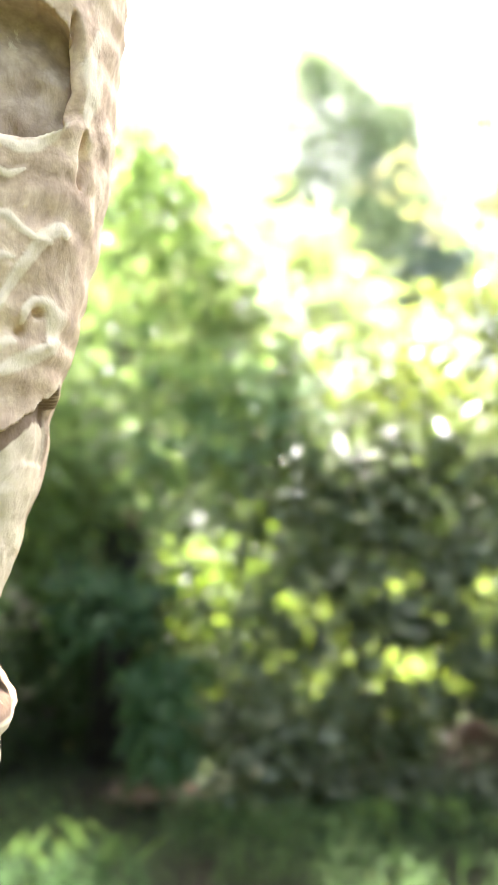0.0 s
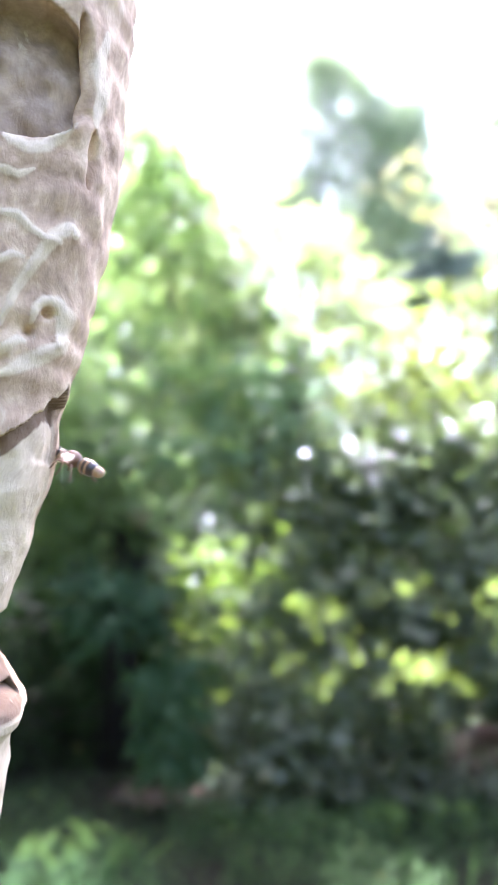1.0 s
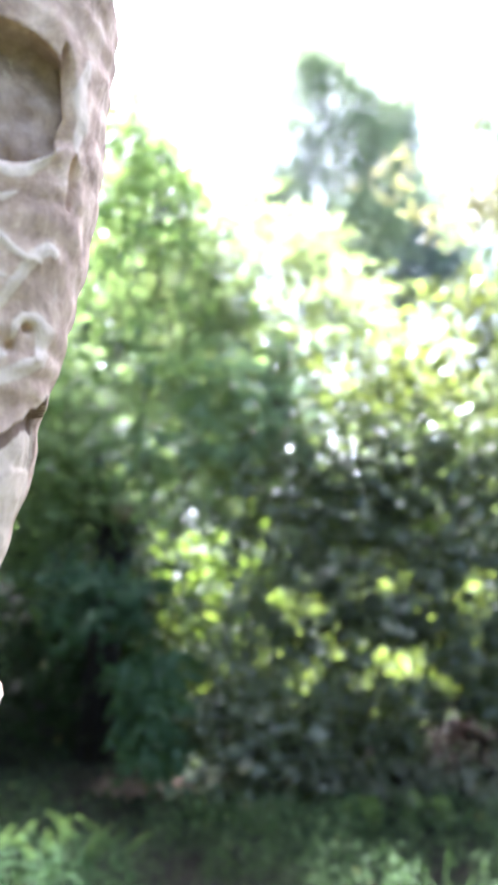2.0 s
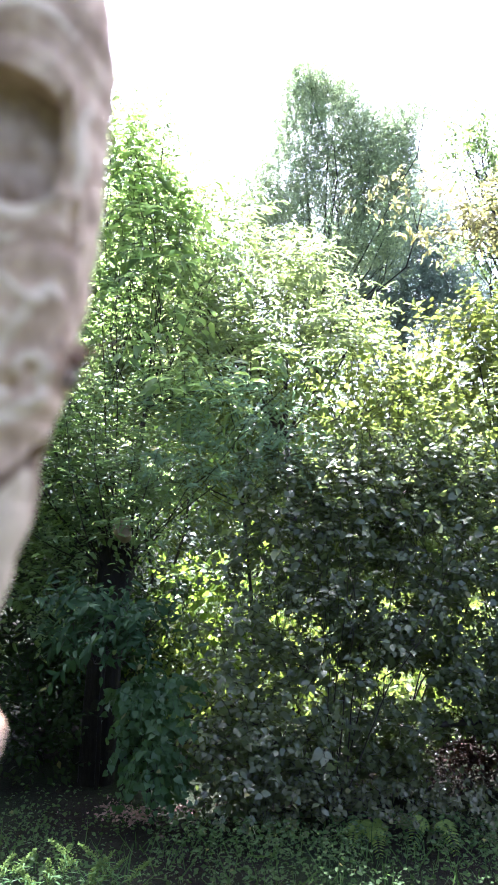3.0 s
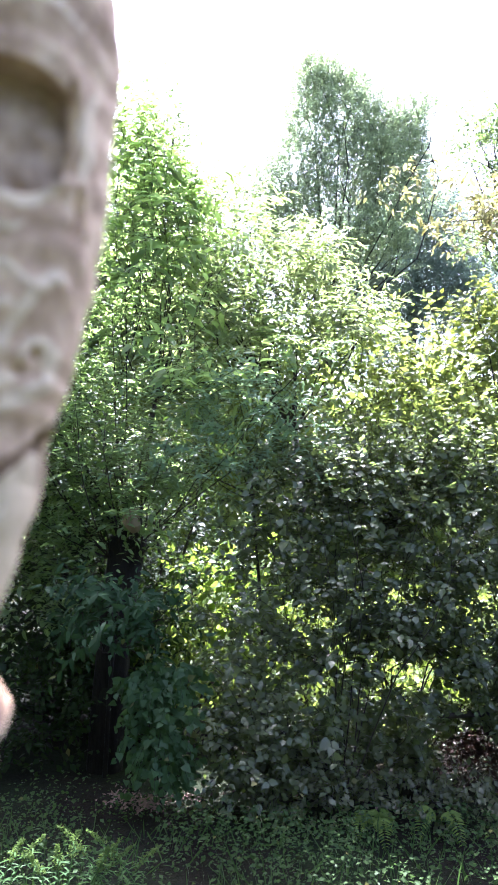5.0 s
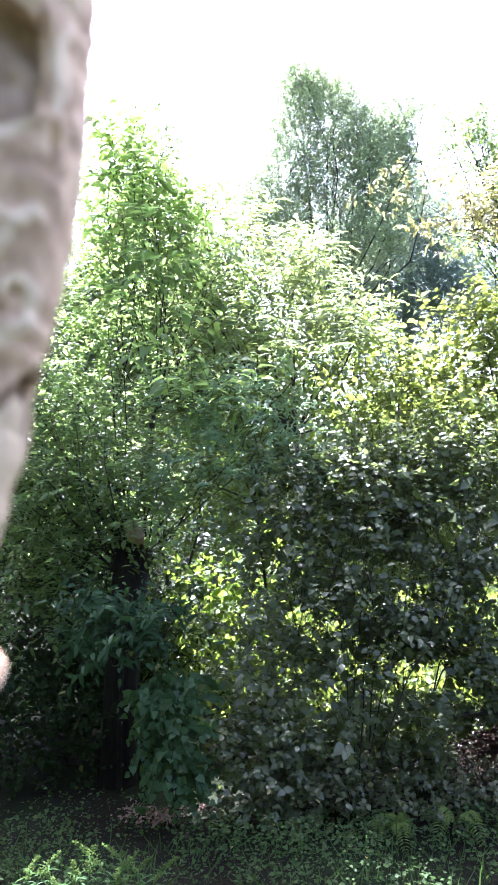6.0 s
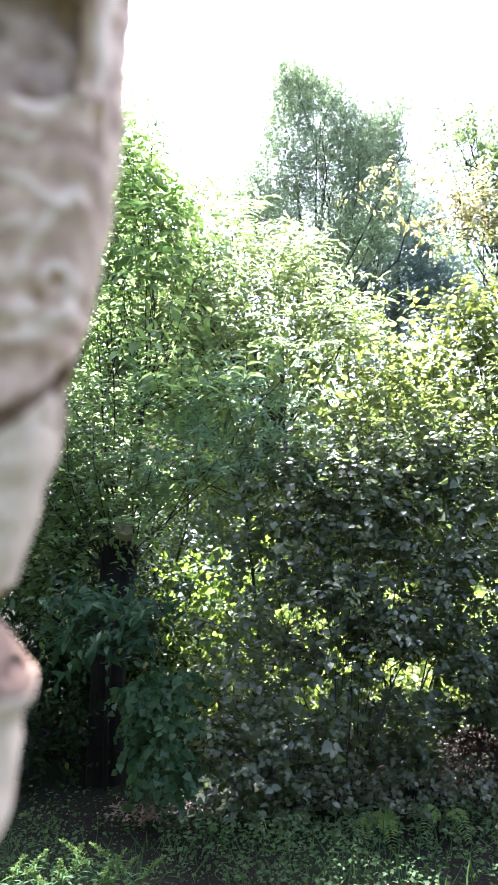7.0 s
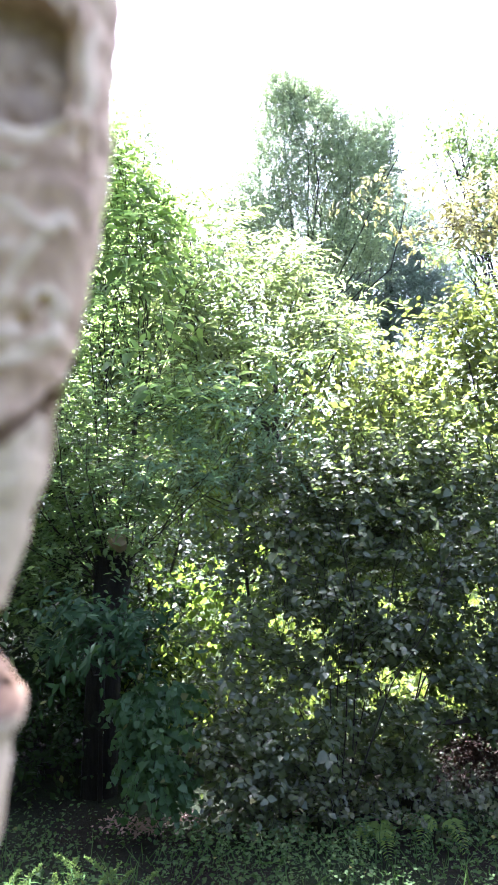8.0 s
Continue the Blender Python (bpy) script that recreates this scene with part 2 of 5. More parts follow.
# Leaf outlines: along the midrib, to the side, off the plane; then faces.
def outline(w1, w2, fold=0.10, droop=0.12, lobes=0.0):
    verts = [(0, 0, 0), (0.30, 0, 0.0), (0.66, 0, -0.3 * droop), (1, 0, -droop), (0.26 - lobes, w1, fold), (0.66, w2, fold * 0.7 - 0.3 * droop),
             (0.26 - lobes, -w1, fold), (0.66, -w2, fold * 0.7 - 0.3 * droop)]
    faces = [(0, 1, 4), (0, 6, 1), (1, 2, 5, 4), (1, 6, 7, 2), (2, 3, 5), (2, 7, 3)]
    return np.array(verts, float), faces


def blade(widths, lobes=0.0, fold=0.10, droop=0.16):
    """A broad leaf with a curved edge: half widths at even steps along the midrib."""
    n = len(widths)
    t = [(i + 1) / (n + 1) for i in range(n)]
    verts = [(0, 0, 0)] + [(u, 0, -droop * u * u) for u in t] + [(1, 0, -droop)]
    verts += [(u - lobes * max(0, 1 - 2.2 * i / n), w, fold * w * 2.4 - droop * u * u) for i, (u, w) in enumerate(zip(t, widths))]
    verts += [(u - lobes * max(0, 1 - 2.2 * i / n), -w, fold * w * 2.4 - droop * u * u) for i, (u, w) in enumerate(zip(t, widths))]
    left, right = n + 2, 2 * n + 2
    faces = [(0, 1, left), (0, right, 1), (n, n + 1, left + n - 1), (n, right + n - 1, n + 1)]
    for i in range(n - 1):
        faces += [(1 + i, 2 + i, left + i + 1, left + i), (1 + i, right + i, right + i + 1, 2 + i)]
    return np.array(verts, float), faces


OVATE = blade((0.28, 0.33, 0.17))
HEART = blade((0.36, 0.40, 0.25, 0.09), 0.22)
LANCE = outline(0.115, 0.095, 0.05, 0.22)
BROAD_LANCE = outline(0.20, 0.17, 0.06, 0.2)
KITE = (np.array([(0, 0, 0), (0.45, 0.30, 0.07), (1, 0, -0.08), (0.45, -0.30, 0.07), (0.5, 0, 0)], float), [(0, 4, 1), (4, 2, 1), (0, 3, 4), (4, 3, 2)])
SMALL = (np.array([(0, 0, 0), (0.5, 0.30, 0.06), (1, 0, -0.05), (0.5, -0.30, 0.06)], float), [(0, 1, 2, 3)])


def leaves_mesh(name, pos, along, normal, size, shape, material):
    verts, faces = shape
    along = unit(along)
    side = unit(np.cross(normal, along))
    up = np.cross(along, side)
    n, k = len(pos), len(verts)
    s = size[:, None, None]
    out = pos[:, None] + s * (verts[None, :, :1] * along[:, None] + verts[None, :, 1:2] * side[:, None] + verts[None, :, 2:] * up[:, None])
    me = bpy.data.meshes.new(name)
    loops = np.concatenate([np.array(f) for f in faces])
    starts = np.cumsum([0] + [len(f) for f in faces])[:-1]
    me.vertices.add(n * k)
    me.vertices.foreach_set("co", out.reshape(-1).astype(np.float32))
    me.loops.add(n * len(loops))
    me.loops.foreach_set("vertex_index", (loops[None] + k * np.arange(n)[:, None]).reshape(-1).astype(np.int32))
    me.polygons.add(n * len(faces))
    me.polygons.foreach_set("loop_start", (starts[None] + len(loops) * np.arange(n)[:, None]).reshape(-1).astype(np.int32))
    me.polygons.foreach_set("use_smooth", np.ones(n * len(faces), bool))
    me.update(calc_edges=True)
    me.validate()
    me.materials.append(material)
    return me


def tubes(lines, radii, sides=4):
    """Vertices and faces of many tapered tubes; a line is an array of points, with a radius for each."""
    verts, faces = [], []
    for line, rad in zip(lines, radii):
        line = np.asarray(line, float)
        tang = unit(np.gradient(line, axis=0))
        ref = np.array([1.0, 0, 0]) if abs(tang[0][0]) < 0.8 else np.array([0, 1.0, 0])
        a = unit(np.cross(tang, ref))
        b = np.cross(tang, a)
        at = len(verts)
        for p, u, v, r in zip(line, a, b, rad):
            for q in range(sides):
                g = 2 * math.pi * q / sides
                verts.append(p + r * (math.cos(g) * u + math.sin(g) * v))
        for i in range(len(line) - 1):
            for q in range(sides):
                w = (q + 1) % sides
                faces.append((at + i * sides + q, at + i * sides + w, at + (i + 1) * sides + w, at + (i + 1) * sides + q))
        faces.append(tuple(at + (len(line) - 1) * sides + q for q in range(sides)))
    return verts, faces


def bent(a, b, rng, sag=0.09, steps=7):
    """A crooked line from a to b."""
    a, b = np.asarray(a, float), np.asarray(b, float)
    t = np.linspace(0, 1, steps)[:, None]
    line = a + (b - a) * t
    off = rng.normal(0, sag * np.linalg.norm(b - a), (1, 3)) * np.sin(np.pi * t)
    return line + off + rng.normal(0, 0.012 * np.linalg.norm(b - a), line.shape) * np.sin(np.pi * t)


def twig_cloud(rng, clumps, per_volume, length, k, leaf, droop=0.0, gaps=(), face=0.35, lift=0.5, tilt=0.42, hang=0.25, level=1.0):
    """Twigs that grow out of ellipsoid clumps, and the leaves on them."""
    starts, ways = [], []
    for cx, cy, cz, rx, ry, rz, dens in clumps:
        n = int(per_volume * dens * rx * rz)
        d = unit(rng.normal(size=(n, 3)))
        rad = rng.random((n, 1)) ** 0.45 * (0.9 + 0.25 * rng.random((n, 1)))
        p = np.array([cx, cy, cz]) + d * rad * np.array([rx, ry, rz])
        starts.append(p)
        ways.append(unit(d * 0.7 + np.array([0, -0.15, lift]) + rng.normal(0, 0.45, (n, 3))))
    p, w = np.concatenate(starts), np.concatenate(ways)
    keep = p[:, 2] > 0.04
    for gx, gz, ax, az in gaps:
        q = p + 0.5 * length * w
        deep = q[:, 1] - 4.25
        keep &= ((q[:, 0] - gx * (1 + 0.23 * deep)) / ax) ** 2 + ((q[:, 2] - gz + 0.2 * deep) / az) ** 2 > 1
    p, w = p[keep], w[keep]
    n = len(p)
    lens = length * (0.6 + 0.7 * rng.random(n))
    side = unit(np.cross(w, rng.normal(size=(n, 3))))
    lines = np.stack([p + w * (lens * s)[:, None] + np.array([0, 0, -droop]) * (lens * s * s)[:, None] for s in (0, 0.35, 0.7, 1.0)], 1)
    s = (np.arange(k) + 0.7) / k
    pos = p[:, None] + w[:, None] * (lens[:, None] * s)[..., None] + np.array([0, 0, -droop]) * (lens[:, None] * s * s)[..., None]
    sign = np.where(np.arange(k) % 2, 1.0, -1.0)[None, :, None]
    along = 0.55 * w[:, None] + sign * side[:, None] * 0.8 + rng.normal(0, 0.28, (n, k, 3)) + np.array([0, 0, -hang - 0.6 * droop])
    along = unit(along) * np.array([1, 1, level])
    normal = np.array([0, -face, 1 - 0.4 * face]) + rng.normal(0, tilt, (n, k, 3))
    size = leaf * (0.55 + 0.65 * rng.random((n, k))) * (1.1 - 0.35 * s)
    pos = pos.reshape(-1, 3)
    keep = np.ones(len(pos), bool)
    deep = pos[:, 1] - 4.25
    for gx, gz, ax, az in gaps:
        keep &= ((pos[:, 0] - gx * (1 + 0.23 * deep)) / ax) ** 2 + ((pos[:, 2] - gz + 0.2 * deep) / az) ** 2 > 0.5
    return lines, pos[keep], along.reshape(-1, 3)[keep], normal.reshape(-1, 3)[keep], size.reshape(-1)[keep]


def twigs_mesh(name, lines, radius, material):
    """All fine twigs of a plant: three-sided, tapering."""
    if radius < 0.0014:
        lines = lines[:, [0, -1]]
    n, m, _ = lines.shape
    tang = unit(np.gradient(lines, axis=1))
    a = unit(np.cross(tang, np.array([0.31, 0.52, 0.79])))
    b = np.cross(tang, a)
    r = radius * np.linspace(1.0, 0.35, m)[None, :, None]
    ring = np.stack([lines + r * (math.cos(g) * a + math.sin(g) * b) for g in (0, 2.094, 4.189)], 2)
    quads = []
    for i in range(m - 1):
        for q in range(3):
            w = (q + 1) % 3
            quads.append((i * 3 + q, i * 3 + w, i * 3 + 3 + w, i * 3 + 3 + q))
    quads = np.array(quads)
    faces = (quads[None] + m * 3 * np.arange(n)[:, None, None]).reshape(-1, 4)
    return mesh_of(name, ring.reshape(-1, 3), faces, material, True)


def shrub(name, base, label, category, clumps, leaf_mat, shape, per_volume, length, k, leaf, seed, droop=0.0, gaps=(), stem=0.02,
          face=0.35, single=0, single_mat=None, fork=None, lift=0.5, twig=0.0018, kind="", stem_name="stem", crown="foliage", tilt=0.42, hang=0.25, level=1.0):
    """A shrub or tree: stems from its base to each clump, twigs, and leaves on the twigs."""
    rng = np.random.default_rng(seed)
    ob = root(name, base, label, category, kind=kind)
    origin = np.array(base, float)
    at = np.array(fork if fork is not None else base, float)
    bark = BARK if stem > 0.012 else TWIG
    for cx, cy, cz, rx, ry, rz, dens in clumps:
        c = np.array([cx, cy, cz])
        limb = bent(at + rng.normal(0, stem * 0.8, 3) * (1, 1, 0), c, rng)
        verts, faces = tubes([limb - origin], [np.linspace(stem, stem * 0.35, len(limb))], 6)
        held = hung(stem_name, mesh_of(stem_name, verts, faces, bark, True), ob)
        for _ in range(int(2 + 2 * dens)):
            q = limb[rng.integers(3, len(limb))]
            d = unit(rng.normal(size=3) + np.array([0, -0.2, 0.7]))
            verts, faces = tubes([bent(q, c + d * (rx, ry, rz), rng) - origin], [np.linspace(stem * 0.4, stem * 0.1, 7)], 5)
            hung("branch", mesh_of("branch", verts, faces, bark, True), held)
    lines, pos, along, normal, size = twig_cloud(rng, clumps, per_volume, length, k, leaf, droop, gaps, face, lift, tilt, hang, level)
    hung("brushwood", twigs_mesh("brushwood", lines - origin, twig, TWIG), ob)["kind"] = "stuff"
    if single:
        front = np.argsort(pos[:, 1])[: int(len(pos) * 0.3)]
        pick = rng.choice(front, min(single, len(front)), replace=False)
        verts, faces = shape
        me = mesh_of("leaf", verts, faces, single_mat, True)
        for i in pick:
            u = unit(along[i])
            v = unit(np.cross(normal[i], u))
            m = Matrix.Identity(4)
            for row in range(3):
                for col, axis in enumerate((u, v, np.cross(u, v))):
                    m[row][col] = axis[row] * size[i]
                m[row][3] = pos[i][row] - origin[row]
            hung("leaf", me, ob).matrix_basis = m
        rest = np.setdiff1d(np.arange(len(pos)), pick)
        pos, along, normal, size = pos[rest], along[rest], normal[rest], size[rest]
    f = hung(crown, leaves_mesh(crown, pos - origin, along, normal, size, shape, leaf_mat), ob)
    f["kind"] = "stuff"
    return ob


# ---- ground ----
def ground_height(x, y):
    return 0.02 * math.sin(1.7 * x + 0.4) * math.sin(1.3 * y) if abs(x) < 30 and abs(y) < 30 else 0.0


def build_ground():
    xs = sorted(set([-400, -120, -40, -15] + [round(-8 + 0.25 * i, 2) for i in range(65)] + [15, 40, 120, 400]))
    ys = sorted(set([-400, -120, -40, -12] + [round(-4 + 0.25 * i, 2) for i in range(65)] + [18, 40, 120, 400]))
    verts = [(x, y, ground_height(x, y) - 0.02) for y in ys for x in xs]
    w = len(xs)
    faces = [(j * w + i, j * w + i + 1, (j + 1) * w + i + 1, (j + 1) * w + i) for j in range(len(ys) - 1) for i in range(w - 1)]
    tagged(new("ground", mesh_of("ground", verts, faces, SOIL, True)), "soil under the hedge with moss, its colour darkened for shade", "ground", kind="structure")


build_ground()


def ground_cover():
    rng = np.random.default_rng(11)
    n = 90000
    pos = np.stack([rng.uniform(-2.6, 2.6, n), 3.9 - 4.1 * rng.random(n) ** 1.6, np.zeros(n)], 1)
    patch = np.array([noise.noise(Vector((p[0] * 1.6, p[1] * 1.6, 0))) for p in pos])
    fine = np.array([noise.noise(Vector((p[0] * 6, p[1] * 6, 3))) for p in pos])
    keep = rng.random(n) < 0.38 + 1.1 * patch + 0.9 * fine
    bare = ((pos[:, 0] + 0.45) / 0.42) ** 2 + ((pos[:, 1] - 4.1) / 0.16) ** 2 < 1
    bare |= (pos[:, 0] < 0.05 + 0.15 * fine) & (pos[:, 1] > 3.6 + 0.2 * patch) & (rng.random(n) > 0.4)
    pos, patch = pos[keep & ~bare], patch[keep & ~bare]
    n = len(pos)
    pos[:, 2] = 0.02 + (0.13 + 0.12 * np.clip(patch, -0.5, 1)) * rng.random(n) ** 1.2
    along = unit(rng.normal(size=(n, 3)) * (1, 1, 0.3))
    normal = np.array([0, -0.25, 1]) + rng.normal(0, 0.6, (n, 3))
    me = leaves_mesh("ground_cover", pos, along, normal, 0.011 + 0.021 * rng.random(n) ** 2, KITE, COVER_LEAF)
    tagged(new("ground_cover", me), "low green clover and ivy leaves on shaded soil", "ground cover", kind="stuff")
    n = 5000
    pos = np.stack([rng.uniform(-2.6, 2.6, n), rng.uniform(-0.5, 3.7, n), np.full(n, 0.0)], 1)
    along = np.array([0, 0, 1.0]) + rng.normal(0, 0.45, (n, 3))
    me = leaves_mesh("grass", pos, along, rng.normal(size=(n, 3)), 0.07 + 0.1 * rng.random(n), outline(0.022, 0.018, 0.004, 0.25), COVER_LEAF)
    tagged(new("grass", me), "thin dark green grass blades under the hedge", "grass", kind="stuff")
    pos = np.concatenate([np.stack([rng.normal(x, sx, n), rng.normal(y, 0.05, n), 0.01 + 0.04 * rng.random(n)], 1)
                          for x, y, sx, n in ((-0.62, 4.08, 0.035, 80), (-0.50, 4.00, 0.05, 190), (-0.28, 4.10, 0.05, 120), (0.05, 4.1, 0.5, 50))])
    n = len(pos)
    me = leaves_mesh("leaf_litter", pos, rng.normal(size=(n, 3)) * (1, 1, 0.5), np.array([0, -0.3, 1]) + rng.normal(0, 0.6, (n, 3)),
                     0.009 + 0.018 * rng.random(n), outline(0.3, 0.24, 0.2, -0.25), LITTER)
    tagged(new("leaf_litter", me), "curled pinkish brown dry leaves on the ground", "leaf litter", kind="stuff")


ground_cover()
HEDGE_CLUMPS = [
    (0.13, 4.05, 0.28, 0.31, 0.22, 0.28, 1.0), (0.60, 4.30, 1.16, 0.57, 0.28, 0.57, 1.0), (1.15, 4.35, 1.17, 0.45, 0.30, 0.69, 1.0),
    (0.36, 4.15, 0.69, 0.49, 0.28, 0.49, 1.0), (1.09, 4.25, 0.46, 0.38, 0.28, 0.44, 1.0), (0.19, 4.45, 1.39, 0.34, 0.22, 0.37, 1.0),
    (0.80, 4.45, 1.61, 0.62, 0.30, 0.25, 1.0), (-0.00, 4.00, 0.29, 0.17, 0.18, 0.25, 1.0), (0.65, 4.20, 0.10, 0.44, 0.20, 0.17, 0.6),
    (1.45, 4.30, 0.31, 0.33, 0.30, 0.42, 1.0), (1.87, 4.50, 1.17, 0.50, 0.40, 1.09, 1.0), (-0.10, 4.35, 0.76, 0.18, 0.20, 0.36, 0.7),
    (0.45, 4.45, 0.15, 0.35, 0.15, 0.20, 1.2), (0.95, 4.50, 0.17, 0.38, 0.15, 0.22, 1.4), (1.45, 4.50, 0.22, 0.34, 0.15, 0.26, 1.4), (0.75, 4.35, 0.62, 0.42, 0.18, 0.22, 1.0),
]
GAPS = [(1.18, 0.18, 0.26, 0.19), (0.87, 0.60, 0.125, 0.115), (0.62, 0.50, 0.05, 0.05), (-0.16, 1.03, 0.10, 0.09), (-0.04, 1.43, 0.06, 0.07), (0.30, 0.47, 0.071, 0.094), (0.98, 1.33, 0.083, 0.065), (0.73, 0.67, 0.06, 0.05), (0.05, 1.13, 0.07, 0.07), (1.05, 0.52, 0.05, 0.04), (-0.57, 0.92, 0.071, 0.133), (-0.45, 1.18, 0.07, 0.08), (0.36, 0.87, 0.053, 0.047), (1.21, 1.09, 0.047, 0.047), (0.51, 0.65, 0.047, 0.053), (0.19, 0.93, 0.059, 0.059), (-0.23, 0.49, 0.071, 0.077)]
DRAPE = [
    (-0.42, 3.85, 0.44, 0.13, 0.10, 0.21, 1.0), (-0.36, 3.92, 0.61, 0.12, 0.10, 0.09, 1.0), (-0.50, 3.88, 0.59, 0.10, 0.10, 0.09, 1.0),
    (-0.37, 3.85, 0.28, 0.09, 0.08, 0.09, 1.0),
]
PINNATE = [
    (-0.70, 3.98, 1.02, 0.17, 0.14, 0.07, 1), (-0.58, 3.95, 0.94, 0.11, 0.12, 0.09, 1), (-0.82, 4.00, 0.95, 0.10, 0.12, 0.08, 0.9),
    (-0.71, 3.92, 0.83, 0.11, 0.12, 0.09, 1), (-0.54, 3.95, 0.78, 0.08, 0.10, 0.07, 0.7), (-0.41, 4.05, 0.90, 0.10, 0.12, 0.08, 0.7),
]
TALL = [
    (-0.73, 5.00, 3.55, 0.18, 0.25, 0.38, 1.5), (-0.53, 5.05, 3.21, 0.25, 0.30, 0.39, 1), (-0.90, 5.00, 2.90, 0.31, 0.35, 0.49, 1),
    (-0.41, 5.10, 2.72, 0.39, 0.35, 0.42, 0.2), (-0.68, 4.80, 2.16, 0.53, 0.35, 0.37, 0.6), (-1.08, 4.70, 1.68, 0.39, 0.35, 0.49, 2),
    (-0.36, 4.70, 1.76, 0.42, 0.35, 0.29, 0.35), (-1.37, 5.10, 2.41, 0.39, 0.40, 0.78, 1.5), (-0.73, 4.70, 1.58, 0.40, 0.30, 0.24, 1.5),
    (-0.04, 4.70, 1.96, 0.33, 0.30, 0.23, 0.35), (-1.32, 4.60, 1.11, 0.29, 0.30, 0.35, 1.6), (-1.81, 5.20, 1.95, 0.43, 0.40, 1.08, 1),
    # The first clump here is out of view, added to shade the goldenrod.
    (-1.95, 5.20, 3.30, 0.50, 0.40, 0.90, 1.2), (-0.66, 4.40, 1.40, 0.24, 0.08, 0.17, 1),
]
MIDDLE = [
    (-0.20, 5.90, 3.78, 0.10, 0.20, 0.20, 0.5), (-0.30, 5.90, 3.99, 0.06, 0.15, 0.16, 0.4), (-0.05, 5.90, 3.59, 0.10, 0.20, 0.16, 0.5),
    (-0.30, 5.30, 2.81, 0.18, 0.30, 0.16, 0.8), (-0.14, 5.20, 2.57, 0.22, 0.30, 0.14, 0.6), (-0.32, 5.20, 2.49, 0.17, 0.30, 0.12, 0.48),
    (-0.43, 5.50, 3.10, 0.15, 0.30, 0.14, 0.56), (0.33, 5.80, 3.24, 0.20, 0.35, 0.14, 0.8), (0.49, 5.80, 3.12, 0.18, 0.35, 0.18, 0.88),
    (0.16, 5.70, 3.09, 0.24, 0.35, 0.16, 0.72), (-0.00, 5.80, 3.28, 0.18, 0.30, 0.14, 0.64), (-0.19, 5.80, 3.44, 0.18, 0.30, 0.14, 0.64),
    (-0.37, 5.70, 3.49, 0.14, 0.30, 0.12, 0.48), (0.39, 5.50, 2.80, 0.27, 0.35, 0.15, 0.8), (0.08, 5.40, 2.73, 0.26, 0.35, 0.16, 0.54),
    (-0.20, 5.60, 3.01, 0.22, 0.35, 0.18, 0.64), (0.59, 5.20, 2.66, 0.22, 0.30, 0.08, 0.6), (0.72, 5.10, 2.71, 0.14, 0.20, 0.04, 0.64),
    (0.44, 5.10, 2.49, 0.28, 0.30, 0.12, 0.54), (0.11, 5.00, 2.36, 0.28, 0.30, 0.12, 0.48), (0.64, 5.00, 2.36, 0.24, 0.30, 0.10, 0.42),
    (0.74, 5.00, 2.54, 0.17, 0.20, 0.04, 0.48),
]
RIGHT = [
    (1.27, 5.00, 2.41, 0.21, 0.30, 0.14, 1), (1.06, 5.00, 2.30, 0.21, 0.30, 0.14, 1), (1.51, 5.10, 2.51, 0.18, 0.30, 0.18, 1),
    (1.41, 5.10, 2.69, 0.14, 0.20, 0.08, 0.8), (1.55, 5.10, 2.76, 0.11, 0.20, 0.08, 0.9), (0.92, 5.00, 2.40, 0.14, 0.20, 0.08, 0.8),
    (0.89, 5.05, 2.59, 0.12, 0.15, 0.04, 0.7), (0.95, 4.80, 2.10, 0.27, 0.28, 0.11, 1), (0.66, 4.65, 2.03, 0.29, 0.25, 0.11, 0.9),
    (1.21, 4.75, 2.10, 0.26, 0.30, 0.14, 1), (1.49, 4.90, 2.19, 0.20, 0.30, 0.20, 1), (1.10, 4.60, 1.92, 0.41, 0.28, 0.11, 1),
    (1.83, 5.10, 2.37, 0.46, 0.40, 0.53, 1), (1.19, 5.10, 2.61, 0.09, 0.20, 0.07, 0.6), (0.56, 4.90, 2.21, 0.17, 0.20, 0.05, 0.6),
]
TURNING = [
    (0.83, 5.50, 3.61, 0.08, 0.06, 0.04, 1), (1.15, 5.50, 3.59, 0.10, 0.10, 0.05, 0.9), (1.26, 5.55, 3.69, 0.12, 0.10, 0.05, 0.9),
    (1.03, 5.50, 3.79, 0.09, 0.08, 0.03, 0.8), (1.43, 5.60, 3.67, 0.14, 0.12, 0.05, 0.7), (1.15, 5.50, 3.39, 0.08, 0.10, 0.05, 0.8),
    (1.31, 5.55, 3.33, 0.12, 0.12, 0.05, 0.8), (1.49, 5.60, 3.32, 0.10, 0.12, 0.08, 1), (1.62, 5.60, 3.41, 0.18, 0.20, 0.10, 1.1),
    (1.55, 5.60, 3.49, 0.16, 0.15, 0.06, 0.9), (1.70, 5.70, 3.61, 0.20, 0.20, 0.06, 0.7), (1.97, 5.80, 3.65, 0.32, 0.30, 0.28, 1),
]
RIGHTTREE = [
    (2.27, 8.00, 5.43, 0.14, 0.30, 0.09, 0.7), (2.18, 8.00, 5.22, 0.20, 0.40, 0.12, 0.9), (2.39, 8.00, 5.14, 0.17, 0.40, 0.14, 1),
    (2.12, 8.00, 5.01, 0.14, 0.40, 0.09, 0.7), (2.50, 8.00, 4.81, 0.28, 0.50, 0.17, 0.8), (2.21, 8.00, 4.75, 0.22, 0.40, 0.12, 0.4),
    (2.63, 8.00, 4.35, 0.33, 0.50, 0.28, 1), (2.23, 7.60, 3.98, 0.26, 0.40, 0.19, 1.1), (2.97, 8.20, 4.90, 0.51, 0.60, 0.57, 1),
]
